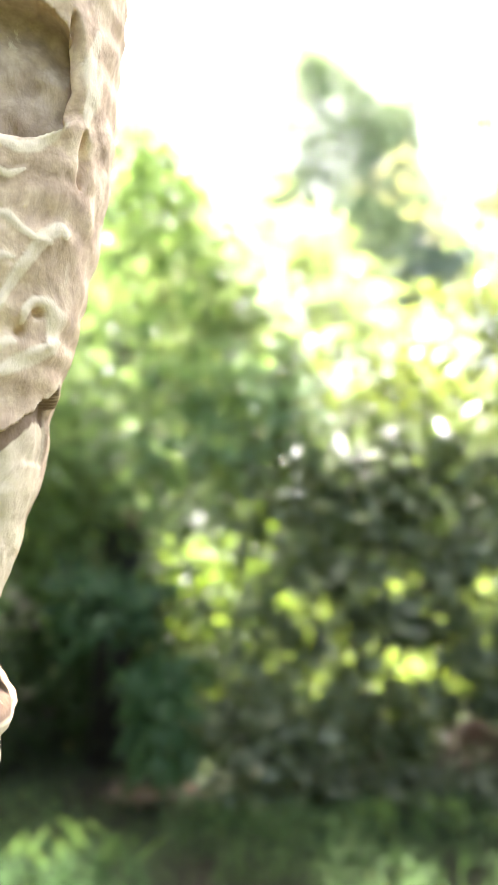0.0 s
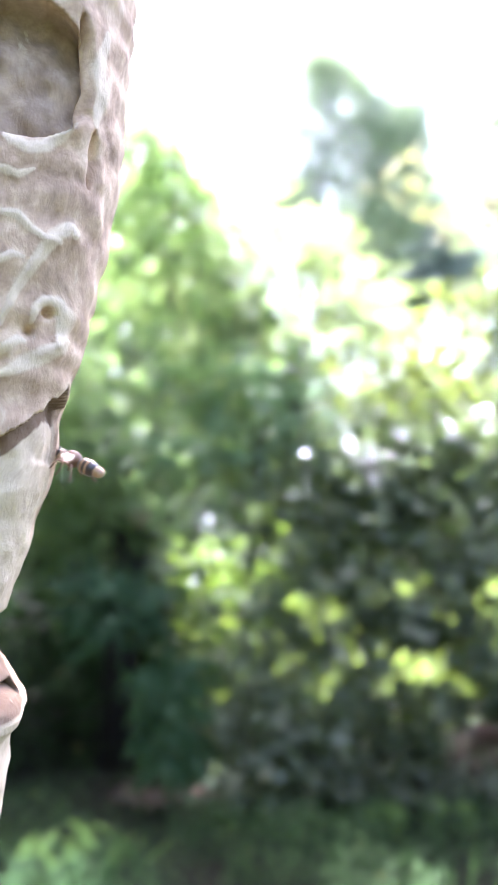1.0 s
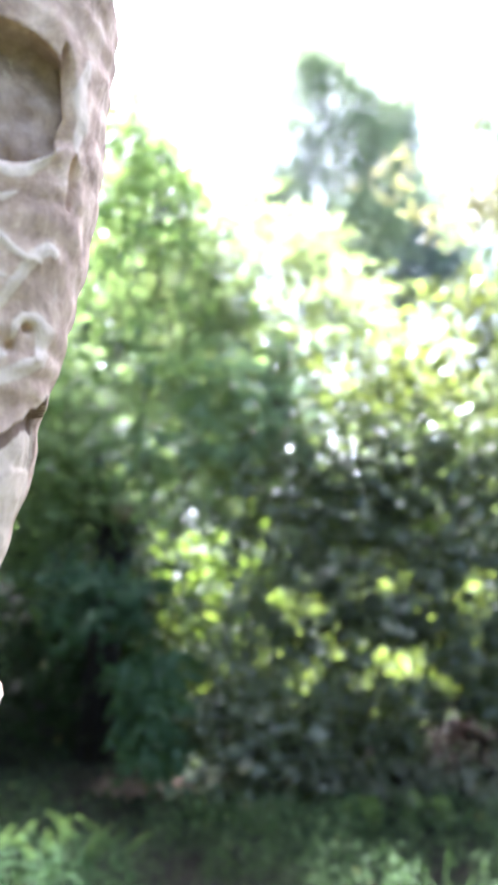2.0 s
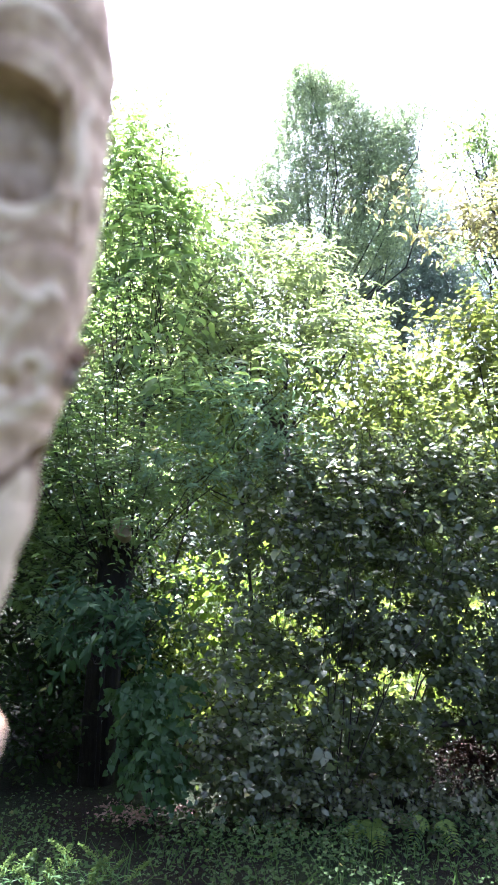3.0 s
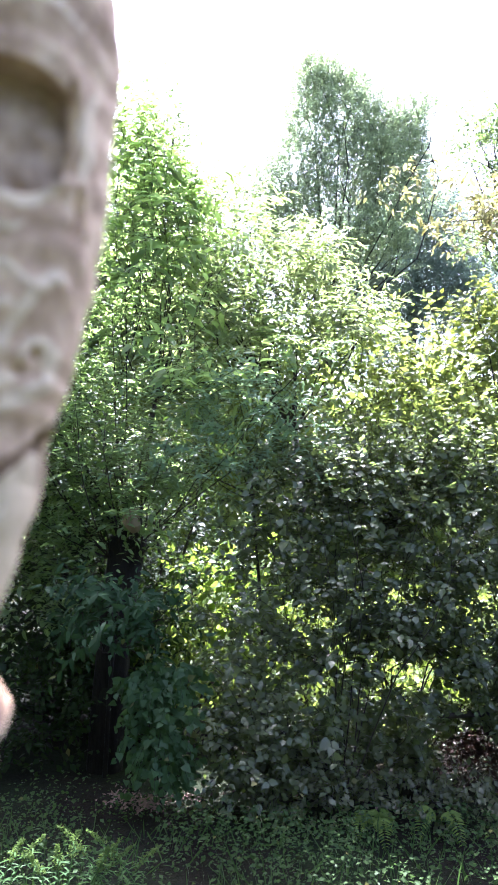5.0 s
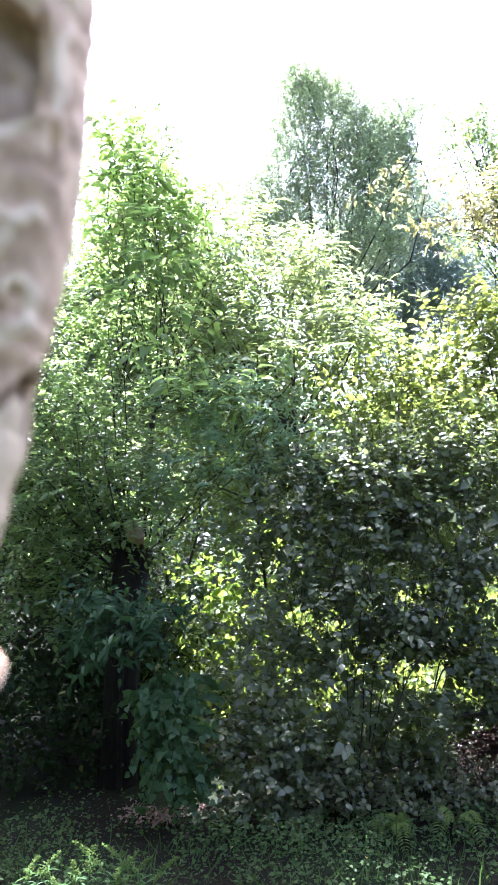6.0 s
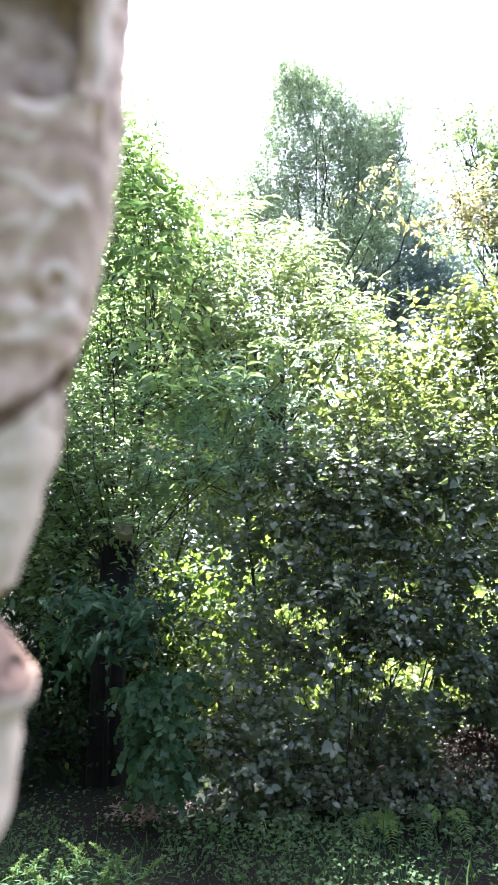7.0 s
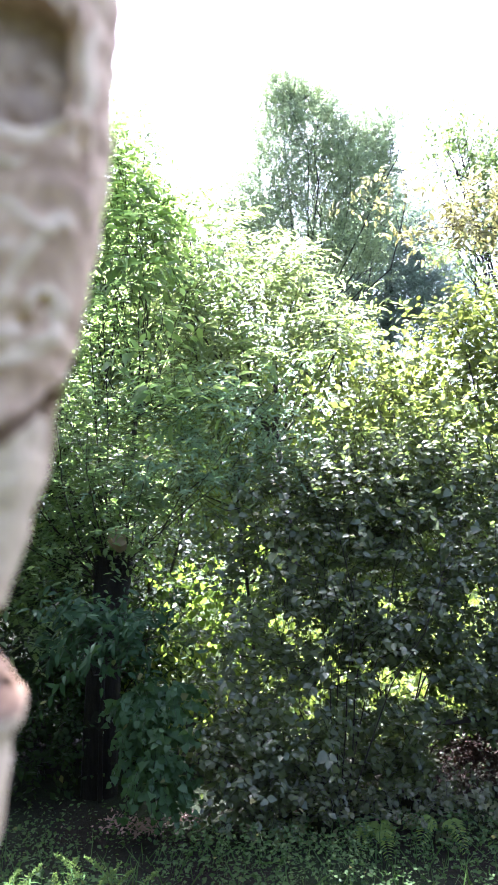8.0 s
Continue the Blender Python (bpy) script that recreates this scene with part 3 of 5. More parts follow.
TALLTREE = [
    (1.07, 13.00, 8.56, 0.36, 0.40, 0.20, 1),
    (1.35, 13.00, 8.37, 0.27, 0.40, 0.20, 1.1), (1.85, 13.20, 8.09, 0.31, 0.50, 0.31, 0.8), (2.09, 13.20, 7.49, 0.31, 0.50, 0.27, 0.7),
    (2.57, 13.20, 6.89, 0.26, 0.50, 0.26, 0.7), (2.78, 13.20, 6.44, 0.24, 0.50, 0.24, 0.7), (2.42, 13.20, 5.97, 0.27, 0.50, 0.27, 0.7),
    (2.33, 13.20, 5.49, 0.27, 0.50, 0.27, 0.6), (3.20, 13.50, 8.67, 0.15, 0.30, 0.13, 0.81), (0.86, 13.00, 8.56, 0.25, 0.50, 0.27, 2),
    (0.70, 13.00, 8.07, 0.34, 0.60, 0.31, 1), (1.12, 13.00, 8.17, 0.38, 0.60, 0.31, 1), (1.56, 13.20, 8.19, 0.33, 0.60, 0.31, 1),
    (0.51, 12.90, 7.54, 0.30, 0.60, 0.27, 1), (0.96, 13.00, 7.59, 0.45, 0.70, 0.34, 1), (1.49, 13.00, 7.60, 0.45, 0.80, 0.34, 1.1),
    (1.99, 13.20, 7.61, 0.38, 0.70, 0.40, 1.1), (2.34, 13.30, 7.32, 0.37, 0.70, 0.41, 0.88), (1.83, 13.00, 6.94, 0.50, 0.80, 0.40, 1),
    (1.25, 12.80, 6.89, 0.44, 0.80, 0.35, 0.8), (0.69, 12.70, 6.84, 0.44, 0.70, 0.35, 1.08), (0.16, 12.50, 6.88, 0.29, 0.50, 0.17, 0.95),
    (0.06, 12.50, 6.51, 0.38, 0.60, 0.21, 1.08), (0.29, 12.50, 6.15, 0.43, 0.60, 0.29, 1.08), (0.88, 12.70, 6.33, 0.41, 0.70, 0.32, 1.08),
    (1.55, 13.00, 6.31, 0.41, 0.80, 0.36, 0.8), (2.14, 13.20, 6.54, 0.44, 0.80, 0.42, 1.1), (0.61, 12.60, 5.74, 0.49, 0.70, 0.31, 1.08),
    (1.35, 12.80, 5.63, 0.50, 0.80, 0.35, 0.9), (1.94, 13.10, 5.83, 0.45, 0.80, 0.40, 1.1), (-0.02, 12.40, 5.84, 0.34, 0.50, 0.29, 1.08),
    (0.26, 12.40, 5.39, 0.43, 0.50, 0.29, 0.95), (1.07, 12.70, 5.14, 0.53, 0.60, 0.26, 1.35), (-0.37, 12.40, 6.01, 0.26, 0.50, 0.21, 0.68),
    (1.73, 13.40, 8.79, 0.20, 0.30, 0.15, 0.88), (2.06, 13.40, 8.95, 0.24, 0.30, 0.11, 0.66), (2.37, 13.50, 8.61, 0.19, 0.30, 0.21, 0.78),
    (2.68, 13.50, 8.21, 0.32, 0.40, 0.24, 1.43), (3.05, 13.50, 8.22, 0.19, 0.30, 0.17, 1.07), (2.60, 13.40, 7.76, 0.24, 0.40, 0.17, 1.59),
    (2.93, 13.60, 9.13, 0.25, 0.30, 0.11, 0.71), (3.37, 13.60, 9.14, 0.19, 0.30, 0.11, 0.54), (2.65, 13.40, 7.42, 0.24, 0.40, 0.24, 1.76),
]
DARKTREE = [
    (2.06, 14.60, 6.22, 0.51, 0.80, 0.51, 0.91), (1.91, 14.60, 5.59, 0.47, 0.80, 0.40, 0.91), (2.25, 14.80, 5.01, 0.51, 0.80, 0.37, 0.91),
    (3.82, 15.00, 5.52, 0.52, 1.00, 0.52, 0.88), (4.46, 15.20, 5.58, 0.63, 1.00, 0.53, 0.88), (4.34, 15.00, 4.94, 0.73, 1.00, 0.42, 0.88),
    (2.96, 15.00, 7.46, 0.48, 0.90, 0.42, 0.81), (3.49, 15.20, 6.77, 0.48, 0.90, 0.42, 0.81), (3.89, 15.30, 6.37, 0.42, 0.80, 0.42, 0.73),
    (2.66, 15.10, 7.60, 0.42, 0.80, 0.42, 0.73), (2.68, 15.00, 6.04, 0.94, 1.00, 0.73, 0.81), (3.27, 15.20, 6.55, 0.70, 1.00, 0.74, 0.88),
    (2.79, 15.20, 6.87, 0.53, 0.90, 0.46, 0.81), (3.54, 15.40, 7.27, 0.43, 0.80, 0.38, 0.65), (2.12, 15.00, 5.43, 0.83, 1.00, 0.48, 0.88),
    (3.60, 15.00, 5.73, 0.58, 1.00, 0.58, 0.88), (2.92, 15.00, 5.23, 0.94, 1.00, 0.42, 0.96), (1.81, 15.00, 4.94, 0.62, 1.00, 0.42, 0.88),
    (2.65, 15.00, 4.75, 0.94, 1.00, 0.35, 0.88), (2.13, 15.00, 4.20, 0.94, 1.00, 0.42, 0.81), (3.50, 15.00, 4.97, 0.62, 1.00, 0.46, 0.81),
]
LEFTTREE = [
    (-1.29, 9.50, 6.16, 0.29, 0.30, 0.16, 0.7), (-0.98, 9.50, 5.85, 0.20, 0.30, 0.17, 0.5), (-1.21, 9.50, 5.40, 0.40, 0.60, 0.59, 0.8),
    (-0.80, 9.50, 4.93, 0.33, 0.60, 0.40, 0.8), (-1.50, 9.30, 4.64, 0.45, 0.60, 0.58, 1), (-0.46, 9.60, 4.62, 0.33, 0.50, 0.33, 0.7),
    (-1.66, 9.30, 3.57, 0.58, 0.60, 0.71, 2.04), (-2.24, 9.30, 3.17, 0.64, 0.60, 0.90, 2.04), (-0.77, 9.50, 3.63, 0.72, 0.60, 0.66, 1.7),
]

# ---- plants ----
chinks = random.Random(5)
GAPS += [(chinks.uniform(-0.15, 1.25), chinks.uniform(0.45, 1.35), chinks.uniform(0.016, 0.04), chinks.uniform(0.016, 0.04)) for _ in range(80)]
shrub("broadleaf_hedge", (0.85, 4.75, 0), "shaded hedge of dark pointed leaves overgrown with vines", "hedge", HEDGE_CLUMPS, HEDGE_LEAF, OVATE, 2000, 0.22, 8, 0.051, 21,
      droop=0.25, gaps=GAPS, stem=0.006, twig=0.0018, face=0.3, tilt=0.5, level=0.6, single=280, single_mat=HEDGE_LEAF_ONE)
BRAMBLE = [
    (0.25, 3.92, 0.11, 0.27, 0.18, 0.13, 1), (0.57, 3.92, 0.07, 0.27, 0.18, 0.11, 0.8), (0.91, 3.92, 0.08, 0.27, 0.18, 0.12, 1),
    (1.18, 3.92, 0.11, 0.22, 0.20, 0.15, 1), (0.02, 3.95, 0.08, 0.14, 0.15, 0.10, 0.8),
]
shrub("low_bramble", (0.7, 4.1, 0), "low dark bramble growth at the foot of the hedge", "bramble", BRAMBLE, BRAMBLE_LEAF, OVATE, 2000, 0.16, 7, 0.038, 38,
      droop=0.3, stem=0.004, twig=0.0013, tilt=0.6, face=0.6)
shrub("hanging_shrub", (-0.42, 4.15, 0), "fresh green shrub with large drooping pointed leaves", "shrub", DRAPE, DRAPE_INNER, HEART, 3600, 0.12, 6, 0.050, 22,
      droop=0.9, stem=0.006, face=1.2, tilt=0.5, single=290, single_mat=DRAPE_LEAF)
# Dark fill added where the hedge opens into shade with reddish stems.
HOLLOW_FILL = [
    (1.17, 4.62, 0.10, 0.16, 0.10, 0.19, 1), (1.36, 4.62, 0.04, 0.19, 0.10, 0.19, 1), (1.54, 4.62, 0.08, 0.19, 0.10, 0.22, 1),
    (1.23, 4.50, -0.07, 0.22, 0.12, 0.08, 1), (0.41, 4.55, -0.04, 0.19, 0.10, 0.09, 0.5),
]
shrub("dark_hollow_fill", (1.3, 4.75, 0), "dark reddish fill of leaves and twigs, added for the hedge hollow's shade", "brushwood", HOLLOW_FILL, HOLLOW_FILL_LEAF, KITE, 5200, 0.2, 6, 0.034, 39,
      droop=0.3, stem=0.005, tilt=0.8, twig=0.002, lift=0.1)
VINE = [
    (0.10, 4.00, 1.28, 0.11, 0.08, 0.07, 0.9), (0.35, 4.00, 1.31, 0.11, 0.08, 0.07, 0.3), (0.52, 3.98, 1.26, 0.11, 0.08, 0.09, 0.3),
    (0.57, 4.00, 1.19, 0.08, 0.08, 0.07, 0.3), (0.86, 4.05, 1.50, 0.17, 0.10, 0.11, 0.25), (1.11, 4.05, 1.45, 0.14, 0.10, 0.14, 0.25),
    (0.47, 4.05, 1.49, 0.17, 0.10, 0.08, 0.3), (-0.06, 3.95, 0.71, 0.11, 0.10, 0.14, 0.4), (0.30, 3.90, 0.36, 0.16, 0.10, 0.11, 0.6),
]
shrub("wild_vine", (0.45, 4.0, 0), "climbing vine with broad heart-shaped leaves over the hedge", "vine", VINE, HEDGE_LEAF, HEART, 420, 0.22, 5, 0.066, 36,
      droop=0.5, stem=0.004, face=0.8, tilt=0.7, single=200, single_mat=HEDGE_LEAF_ONE)
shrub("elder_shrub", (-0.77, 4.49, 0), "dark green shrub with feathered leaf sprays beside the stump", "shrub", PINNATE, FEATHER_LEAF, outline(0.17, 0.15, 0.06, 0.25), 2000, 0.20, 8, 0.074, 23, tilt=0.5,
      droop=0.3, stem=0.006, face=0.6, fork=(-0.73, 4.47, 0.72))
shrub("willow_thicket", (-0.74, 4.75, 0), "tall many-stemmed thicket with slender green leaves", "shrub", TALL, WILLOW_LEAF, BROAD_LANCE, 950, 0.30, 11, 0.060, 24,
      droop=0.1, stem=0.005, twig=0.0013, hang=0.1, lift=0.25, level=0.35, face=0.15, tilt=0.33, fork=(-0.70, 4.6, 1.2))
ASH = [
    (-0.34, 4.55, 2.05, 0.16, 0.15, 0.08, 0.9), (-0.08, 4.55, 2.11, 0.18, 0.15, 0.08, 0.9), (0.14, 4.60, 2.16, 0.16, 0.15, 0.08, 0.8),
    (-0.11, 4.50, 1.92, 0.19, 0.15, 0.08, 1), (0.17, 4.50, 1.97, 0.17, 0.15, 0.08, 1), (-0.33, 4.50, 1.82, 0.16, 0.15, 0.08, 1),
    (-0.01, 4.45, 1.74, 0.19, 0.12, 0.08, 1), (0.26, 4.45, 1.80, 0.14, 0.12, 0.07, 0.9), (-0.41, 4.45, 1.63, 0.14, 0.12, 0.07, 0.8),
    (-0.20, 4.45, 1.60, 0.15, 0.12, 0.07, 0.7),
]
shrub("ash_sapling", (0.08, 4.66, 0), "sapling with fine feathered blue-green leaves above the hedge", "sapling", ASH, ASH_LEAF, LANCE, 1500, 0.26, 12, 0.066, 41,
      droop=0.25, stem=0.0035, twig=0.0012, hang=0.1, lift=0.3, level=0.5, face=0.4, tilt=0.4, fork=(0.0, 4.62, 1.50))
SHOOTS = [
    (-0.73, 4.80, 3.85, 0.07, 0.10, 0.06, 0.9), (-0.80, 4.80, 3.91, 0.05, 0.10, 0.05, 0.8), (-0.77, 4.80, 3.78, 0.07, 0.12, 0.10, 1),
    (-0.67, 4.80, 3.64, 0.11, 0.15, 0.10, 1), (-0.78, 4.80, 3.52, 0.12, 0.15, 0.12, 0.9), (-0.57, 4.90, 3.49, 0.14, 0.15, 0.12, 0.9),
    (-0.69, 4.80, 3.25, 0.17, 0.15, 0.12, 0.9), (-0.43, 4.90, 3.33, 0.12, 0.15, 0.12, 0.9), (-0.48, 4.80, 3.07, 0.19, 0.15, 0.13, 0.8),
    (-0.80, 4.70, 3.03, 0.13, 0.15, 0.16, 0.9), (-0.29, 5.00, 3.17, 0.14, 0.15, 0.12, 0.8), (-0.15, 5.10, 3.06, 0.16, 0.20, 0.14, 0.8),
    (-0.66, 4.70, 2.79, 0.20, 0.15, 0.13, 0.8), (-0.46, 4.70, 2.46, 0.20, 0.15, 0.10, 0.5), (-0.33, 4.40, 2.09, 0.18, 0.10, 0.06, 0.8),
    (-0.08, 4.50, 2.14, 0.19, 0.10, 0.07, 0.8), (0.21, 4.90, 2.37, 0.20, 0.15, 0.10, 0.6),
]
shrub("chestnut_sapling", (-0.76, 5.05, 0), "sapling with long bright green leaves on upright shoots", "sapling", SHOOTS, CHESTNUT_LEAF, outline(0.15, 0.13, 0.05, 0.35), 850, 0.34, 8, 0.130, 37,
      droop=0.15, stem=0.004, lift=0.6, hang=0.1, tilt=0.28, level=0.45, face=0.15, twig=0.002, fork=(-0.60, 5.0, 2.1))
shrub("sunlit_willow", (0.4, 6.1, 0), "sunlit shrub with long narrow pale green leaves", "shrub", MIDDLE, PALE_LEAF, LANCE, 1500, 0.36, 12, 0.102, 25, droop=0.3, stem=0.009, hang=0.1, lift=0.2, twig=0.0014, level=0.4, face=0.15, tilt=0.33, fork=(0.3, 6.0, 2.0))
shrub("sunlit_hazel", (1.75, 5.2, 0), "sunlit shrub with yellow-green oval leaves above the hedge", "shrub", RIGHT, BRIGHT_LEAF, OVATE, 1350, 0.26, 8, 0.060, 26, droop=0.15, stem=0.007, tilt=0.5, level=0.6, face=0.2)
shrub("turning_tree", (2.5, 5.9, 0), "slender tree whose leaves turn yellow and orange", "tree", TURNING, AUTUMN_LEAF, BROAD_LANCE, 1400, 0.18, 7, 0.066, 27,
      droop=0.3, stem=0.004, fork=(2.5, 5.9, 3.3))
shrub("side_tree", (3.0, 8.2, 0), "green broadleaf tree behind the turning branches", "tree", RIGHTTREE, TREE_LEAF, SMALL, 2000, 0.28, 11, 0.055, 28, twig=0.001, stem=0.014, fork=(2.9, 8.2, 3.0))
shrub("tall_tree", (1.35, 13.2, 0), "tall backlit broadleaf tree with open dark branches", "tree", TALLTREE, HAZE_PALE_LEAF, SMALL, 2300, 0.36, 14, 0.047, 29,
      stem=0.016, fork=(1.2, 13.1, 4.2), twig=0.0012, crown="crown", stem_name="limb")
shrub("dark_tree", (2.9, 15.4, 0), "dark tree behind the tall tree, leaves tinted for haze", "tree", DARKTREE, HAZE_BLUE_LEAF, SMALL, 1400, 0.42, 14, 0.06, 30,
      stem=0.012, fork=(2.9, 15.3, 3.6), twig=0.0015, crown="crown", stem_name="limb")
shrub("slim_tree", (-1.3, 9.6, 0), "slim small-leaved tree behind the willow thicket", "tree", LEFTTREE, TREE_LEAF, SMALL, 1000, 0.4, 12, 0.07, 31,
      stem=0.03, fork=(-1.2, 9.5, 3.2), crown="crown", stem_name="limb")

BEHIND = [(1.18, 9.00, 3.38, 0.44, 0.40, 0.27, 1.1), (0.77, 9.00, 3.11, 0.44, 0.40, 0.25, 1), (0.2, 8.2, 0.8, 0.7, 0.4, 0.9, 1.0), (1.2, 8.6, 0.9, 0.8, 0.5, 0.9, 1.0), (2.4, 8.6, 1.0, 0.9, 0.5, 1.0, 1.0), (-0.6, 7.9, 1.2, 0.7, 0.4, 1.0, 1.0),
          (0.6, 9.0, 1.9, 1.1, 0.5, 0.8, 1.0), (2.0, 9.2, 2.0, 1.2, 0.5, 0.8, 1.0), (-0.5, 8.8, 2.2, 0.9, 0.5, 0.7, 0.8),
          (-1.16, 9.40, 3.74, 0.72, 0.40, 0.72, 1.8), (-0.71, 9.00, 2.95, 0.94, 0.40, 0.62, 1.8), (0.04, 9.00, 2.83, 0.81, 0.40, 0.50, 1.8),
          (-1.69, 9.20, 2.90, 0.77, 0.40, 0.83, 1.8), (-1.39, 9.50, 4.44, 0.40, 0.40, 0.53, 1.6), (-0.84, 8.60, 2.16, 0.95, 0.40, 0.54, 1.6)]
shrub("sunny_bush", (0.8, 8.6, 0), "sunlit yellow-green bushes beyond the hedge", "bush", BEHIND, MEADOW_LEAF, KITE, 480, 0.35, 8, 0.10, 32, stem=0.02)

YOUNG = [(-0.36, 5.45, 0.80, 0.20, 0.2, 0.28, 0.7), (-0.05, 5.5, 0.85, 0.26, 0.2, 0.24, 0.8), (-0.12, 5.6, 0.50, 0.28, 0.2, 0.28, 0.9), (0.10, 5.7, 1.05, 0.2, 0.2, 0.2, 0.7)]
shrub("young_elm", (-0.02, 5.75, 0), "sunlit young elm with fresh green leaves behind the hedge", "sapling", YOUNG, FRESH_LEAF, OVATE, 800, 0.25, 8, 0.075, 34, droop=0.2, stem=0.007, tilt=0.6)


def meadow():
    """Tall herbs in full sun behind the hedge."""
    rng = np.random.default_rng(35)
    n = 18000
    pos = np.stack([rng.uniform(-0.9, 3.6, n), rng.uniform(5.0, 8.0, n), 0.02 + 0.75 * rng.random(n)], 1)
    along = np.array([0, 0, 0.7]) + rng.normal(0, 0.7, (n, 3))
    me = leaves_mesh("meadow", pos, along, np.array([0, -0.4, 1.0]) + rng.normal(0, 0.5, (n, 3)), 0.04 + 0.04 * rng.random(n), KITE, MEADOW_LEAF)
    tagged(new("meadow", me), "tall sunlit yellow-green weeds behind the hedge", "weeds", kind="stuff")


meadow()
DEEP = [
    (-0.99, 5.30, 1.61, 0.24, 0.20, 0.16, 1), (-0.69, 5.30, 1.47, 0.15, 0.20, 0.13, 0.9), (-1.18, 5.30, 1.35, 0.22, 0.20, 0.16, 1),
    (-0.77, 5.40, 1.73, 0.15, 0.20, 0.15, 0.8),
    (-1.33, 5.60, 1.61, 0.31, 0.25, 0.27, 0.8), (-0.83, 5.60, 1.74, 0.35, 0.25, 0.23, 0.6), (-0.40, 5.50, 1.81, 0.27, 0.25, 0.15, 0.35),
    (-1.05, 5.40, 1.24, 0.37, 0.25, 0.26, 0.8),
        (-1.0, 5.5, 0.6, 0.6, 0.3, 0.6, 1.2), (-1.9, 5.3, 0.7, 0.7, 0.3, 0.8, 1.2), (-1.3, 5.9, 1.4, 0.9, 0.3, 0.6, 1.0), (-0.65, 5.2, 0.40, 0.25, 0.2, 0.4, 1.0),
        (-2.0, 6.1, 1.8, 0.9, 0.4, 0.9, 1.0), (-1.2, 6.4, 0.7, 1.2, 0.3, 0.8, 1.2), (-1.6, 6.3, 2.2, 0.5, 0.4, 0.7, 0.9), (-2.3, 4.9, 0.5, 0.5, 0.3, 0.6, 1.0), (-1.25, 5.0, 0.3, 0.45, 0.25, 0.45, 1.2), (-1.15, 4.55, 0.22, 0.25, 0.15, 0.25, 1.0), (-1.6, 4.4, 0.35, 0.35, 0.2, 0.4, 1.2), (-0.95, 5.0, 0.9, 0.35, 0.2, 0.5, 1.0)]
shrub("shade_bush", (-1.2, 5.7, 0), "dense bushes behind the thicket, leaves darkened to carry its shade", "bush", DEEP, SHADED_HOLLOW_LEAF, KITE, 900, 0.26, 9, 0.056, 33, stem=0.018)
# The four at negative y are unseen, added to block low sky light.
for i, (x, y, w, h) in enumerate([(-9, 19, 5, 3.2), (-2, 21, 5, 3.4), (5.5, 20, 5, 3.6), (12, 22, 6, 3.5), (-11, 4, 3, 6), (11, 5, 3, 6),
                                   (-9, -9, 5, 5.5), (-2, -11, 5, 5.5), (5, -10, 5, 5.5), (11, -8, 4, 5.5)]):
    shrub("closing_woods", (x, y, 0), "woods added round the place, some unseen to block low sky", "far woods", [(x, y, h * 0.5, w, 1.5, h * 0.65, 1.0)], TREE_LEAF, SMALL, 45, 1.0, 12, 0.38, 40 + i,
          stem=0.08, kind="stuff", twig=0.01)


def tree_trunk(owner, points, radii, name="trunk", label="", bark=None):
    origin = np.array(owner.location)
    verts, faces = tubes([np.array(points) - origin], [radii], 12)
    hung(name, mesh_of(name, verts, faces, bark or BARK, True), owner, label)


def find(name):
    return bpy.data.objects[name]


tree_trunk(find("tall_tree"), [(1.35, 13.2, -0.1), (1.3, 13.2, 1.5), (1.22, 13.1, 3.0), (1.2, 13.1, 3.8), (1.1, 13.0, 5.4), (0.95, 13.0, 7.4)], [0.17, 0.13, 0.10, 0.075, 0.04, 0.01])
tree_trunk(find("dark_tree"), [(2.9, 15.4, -0.1), (2.95, 15.4, 1.5), (2.9, 15.3, 3.8), (3.1, 15.2, 6.6)], [0.24, 0.2, 0.16, 0.04])
tree_trunk(find("slim_tree"), [(-1.3, 9.6, -0.1), (-1.25, 9.6, 1.6), (-1.2, 9.5, 3.3), (-1.2, 9.5, 5.2)], [0.1, 0.08, 0.06, 0.02])
tree_trunk(find("side_tree"), [(3.0, 8.2, -0.1), (2.95, 8.2, 1.6), (2.9, 8.2, 3.1), (2.8, 8.2, 4.8)], [0.1, 0.08, 0.06, 0.02])
tree_trunk(find("turning_tree"), [(2.5, 5.9, -0.1), (2.52, 5.9, 1.6), (2.5, 5.9, 3.4), (2.45, 5.9, 4.3)], [0.06, 0.05, 0.04, 0.015])
tree_trunk(find("chestnut_sapling"), [(-0.76, 5.05, -0.1), (-0.74, 5.05, 1.0), (-0.60, 5.0, 2.15)], [0.022, 0.018, 0.012])
tree_trunk(find("sunlit_willow"), [(0.4, 6.1, -0.1), (0.42, 6.1, 1.0), (0.3, 6.0, 2.1)], [0.04, 0.034, 0.022])
tree_trunk(find("ash_sapling"), [(0.08, 4.66, -0.1), (0.07, 4.66, 0.8), (0.0, 4.62, 1.55)], [0.012, 0.010, 0.007])
tree_trunk(find("elder_shrub"), [(-0.77, 4.49, -0.1), (-0.755, 4.48, 0.4), (-0.73, 4.47, 0.75)], [0.014, 0.012, 0.008], bark=BLACK_BARK)
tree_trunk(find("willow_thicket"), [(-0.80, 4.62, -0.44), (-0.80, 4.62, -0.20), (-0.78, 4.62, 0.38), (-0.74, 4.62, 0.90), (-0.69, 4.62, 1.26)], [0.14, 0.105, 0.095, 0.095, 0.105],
           "stump", "old cut stump with near-black bark", BLACK_BARK)


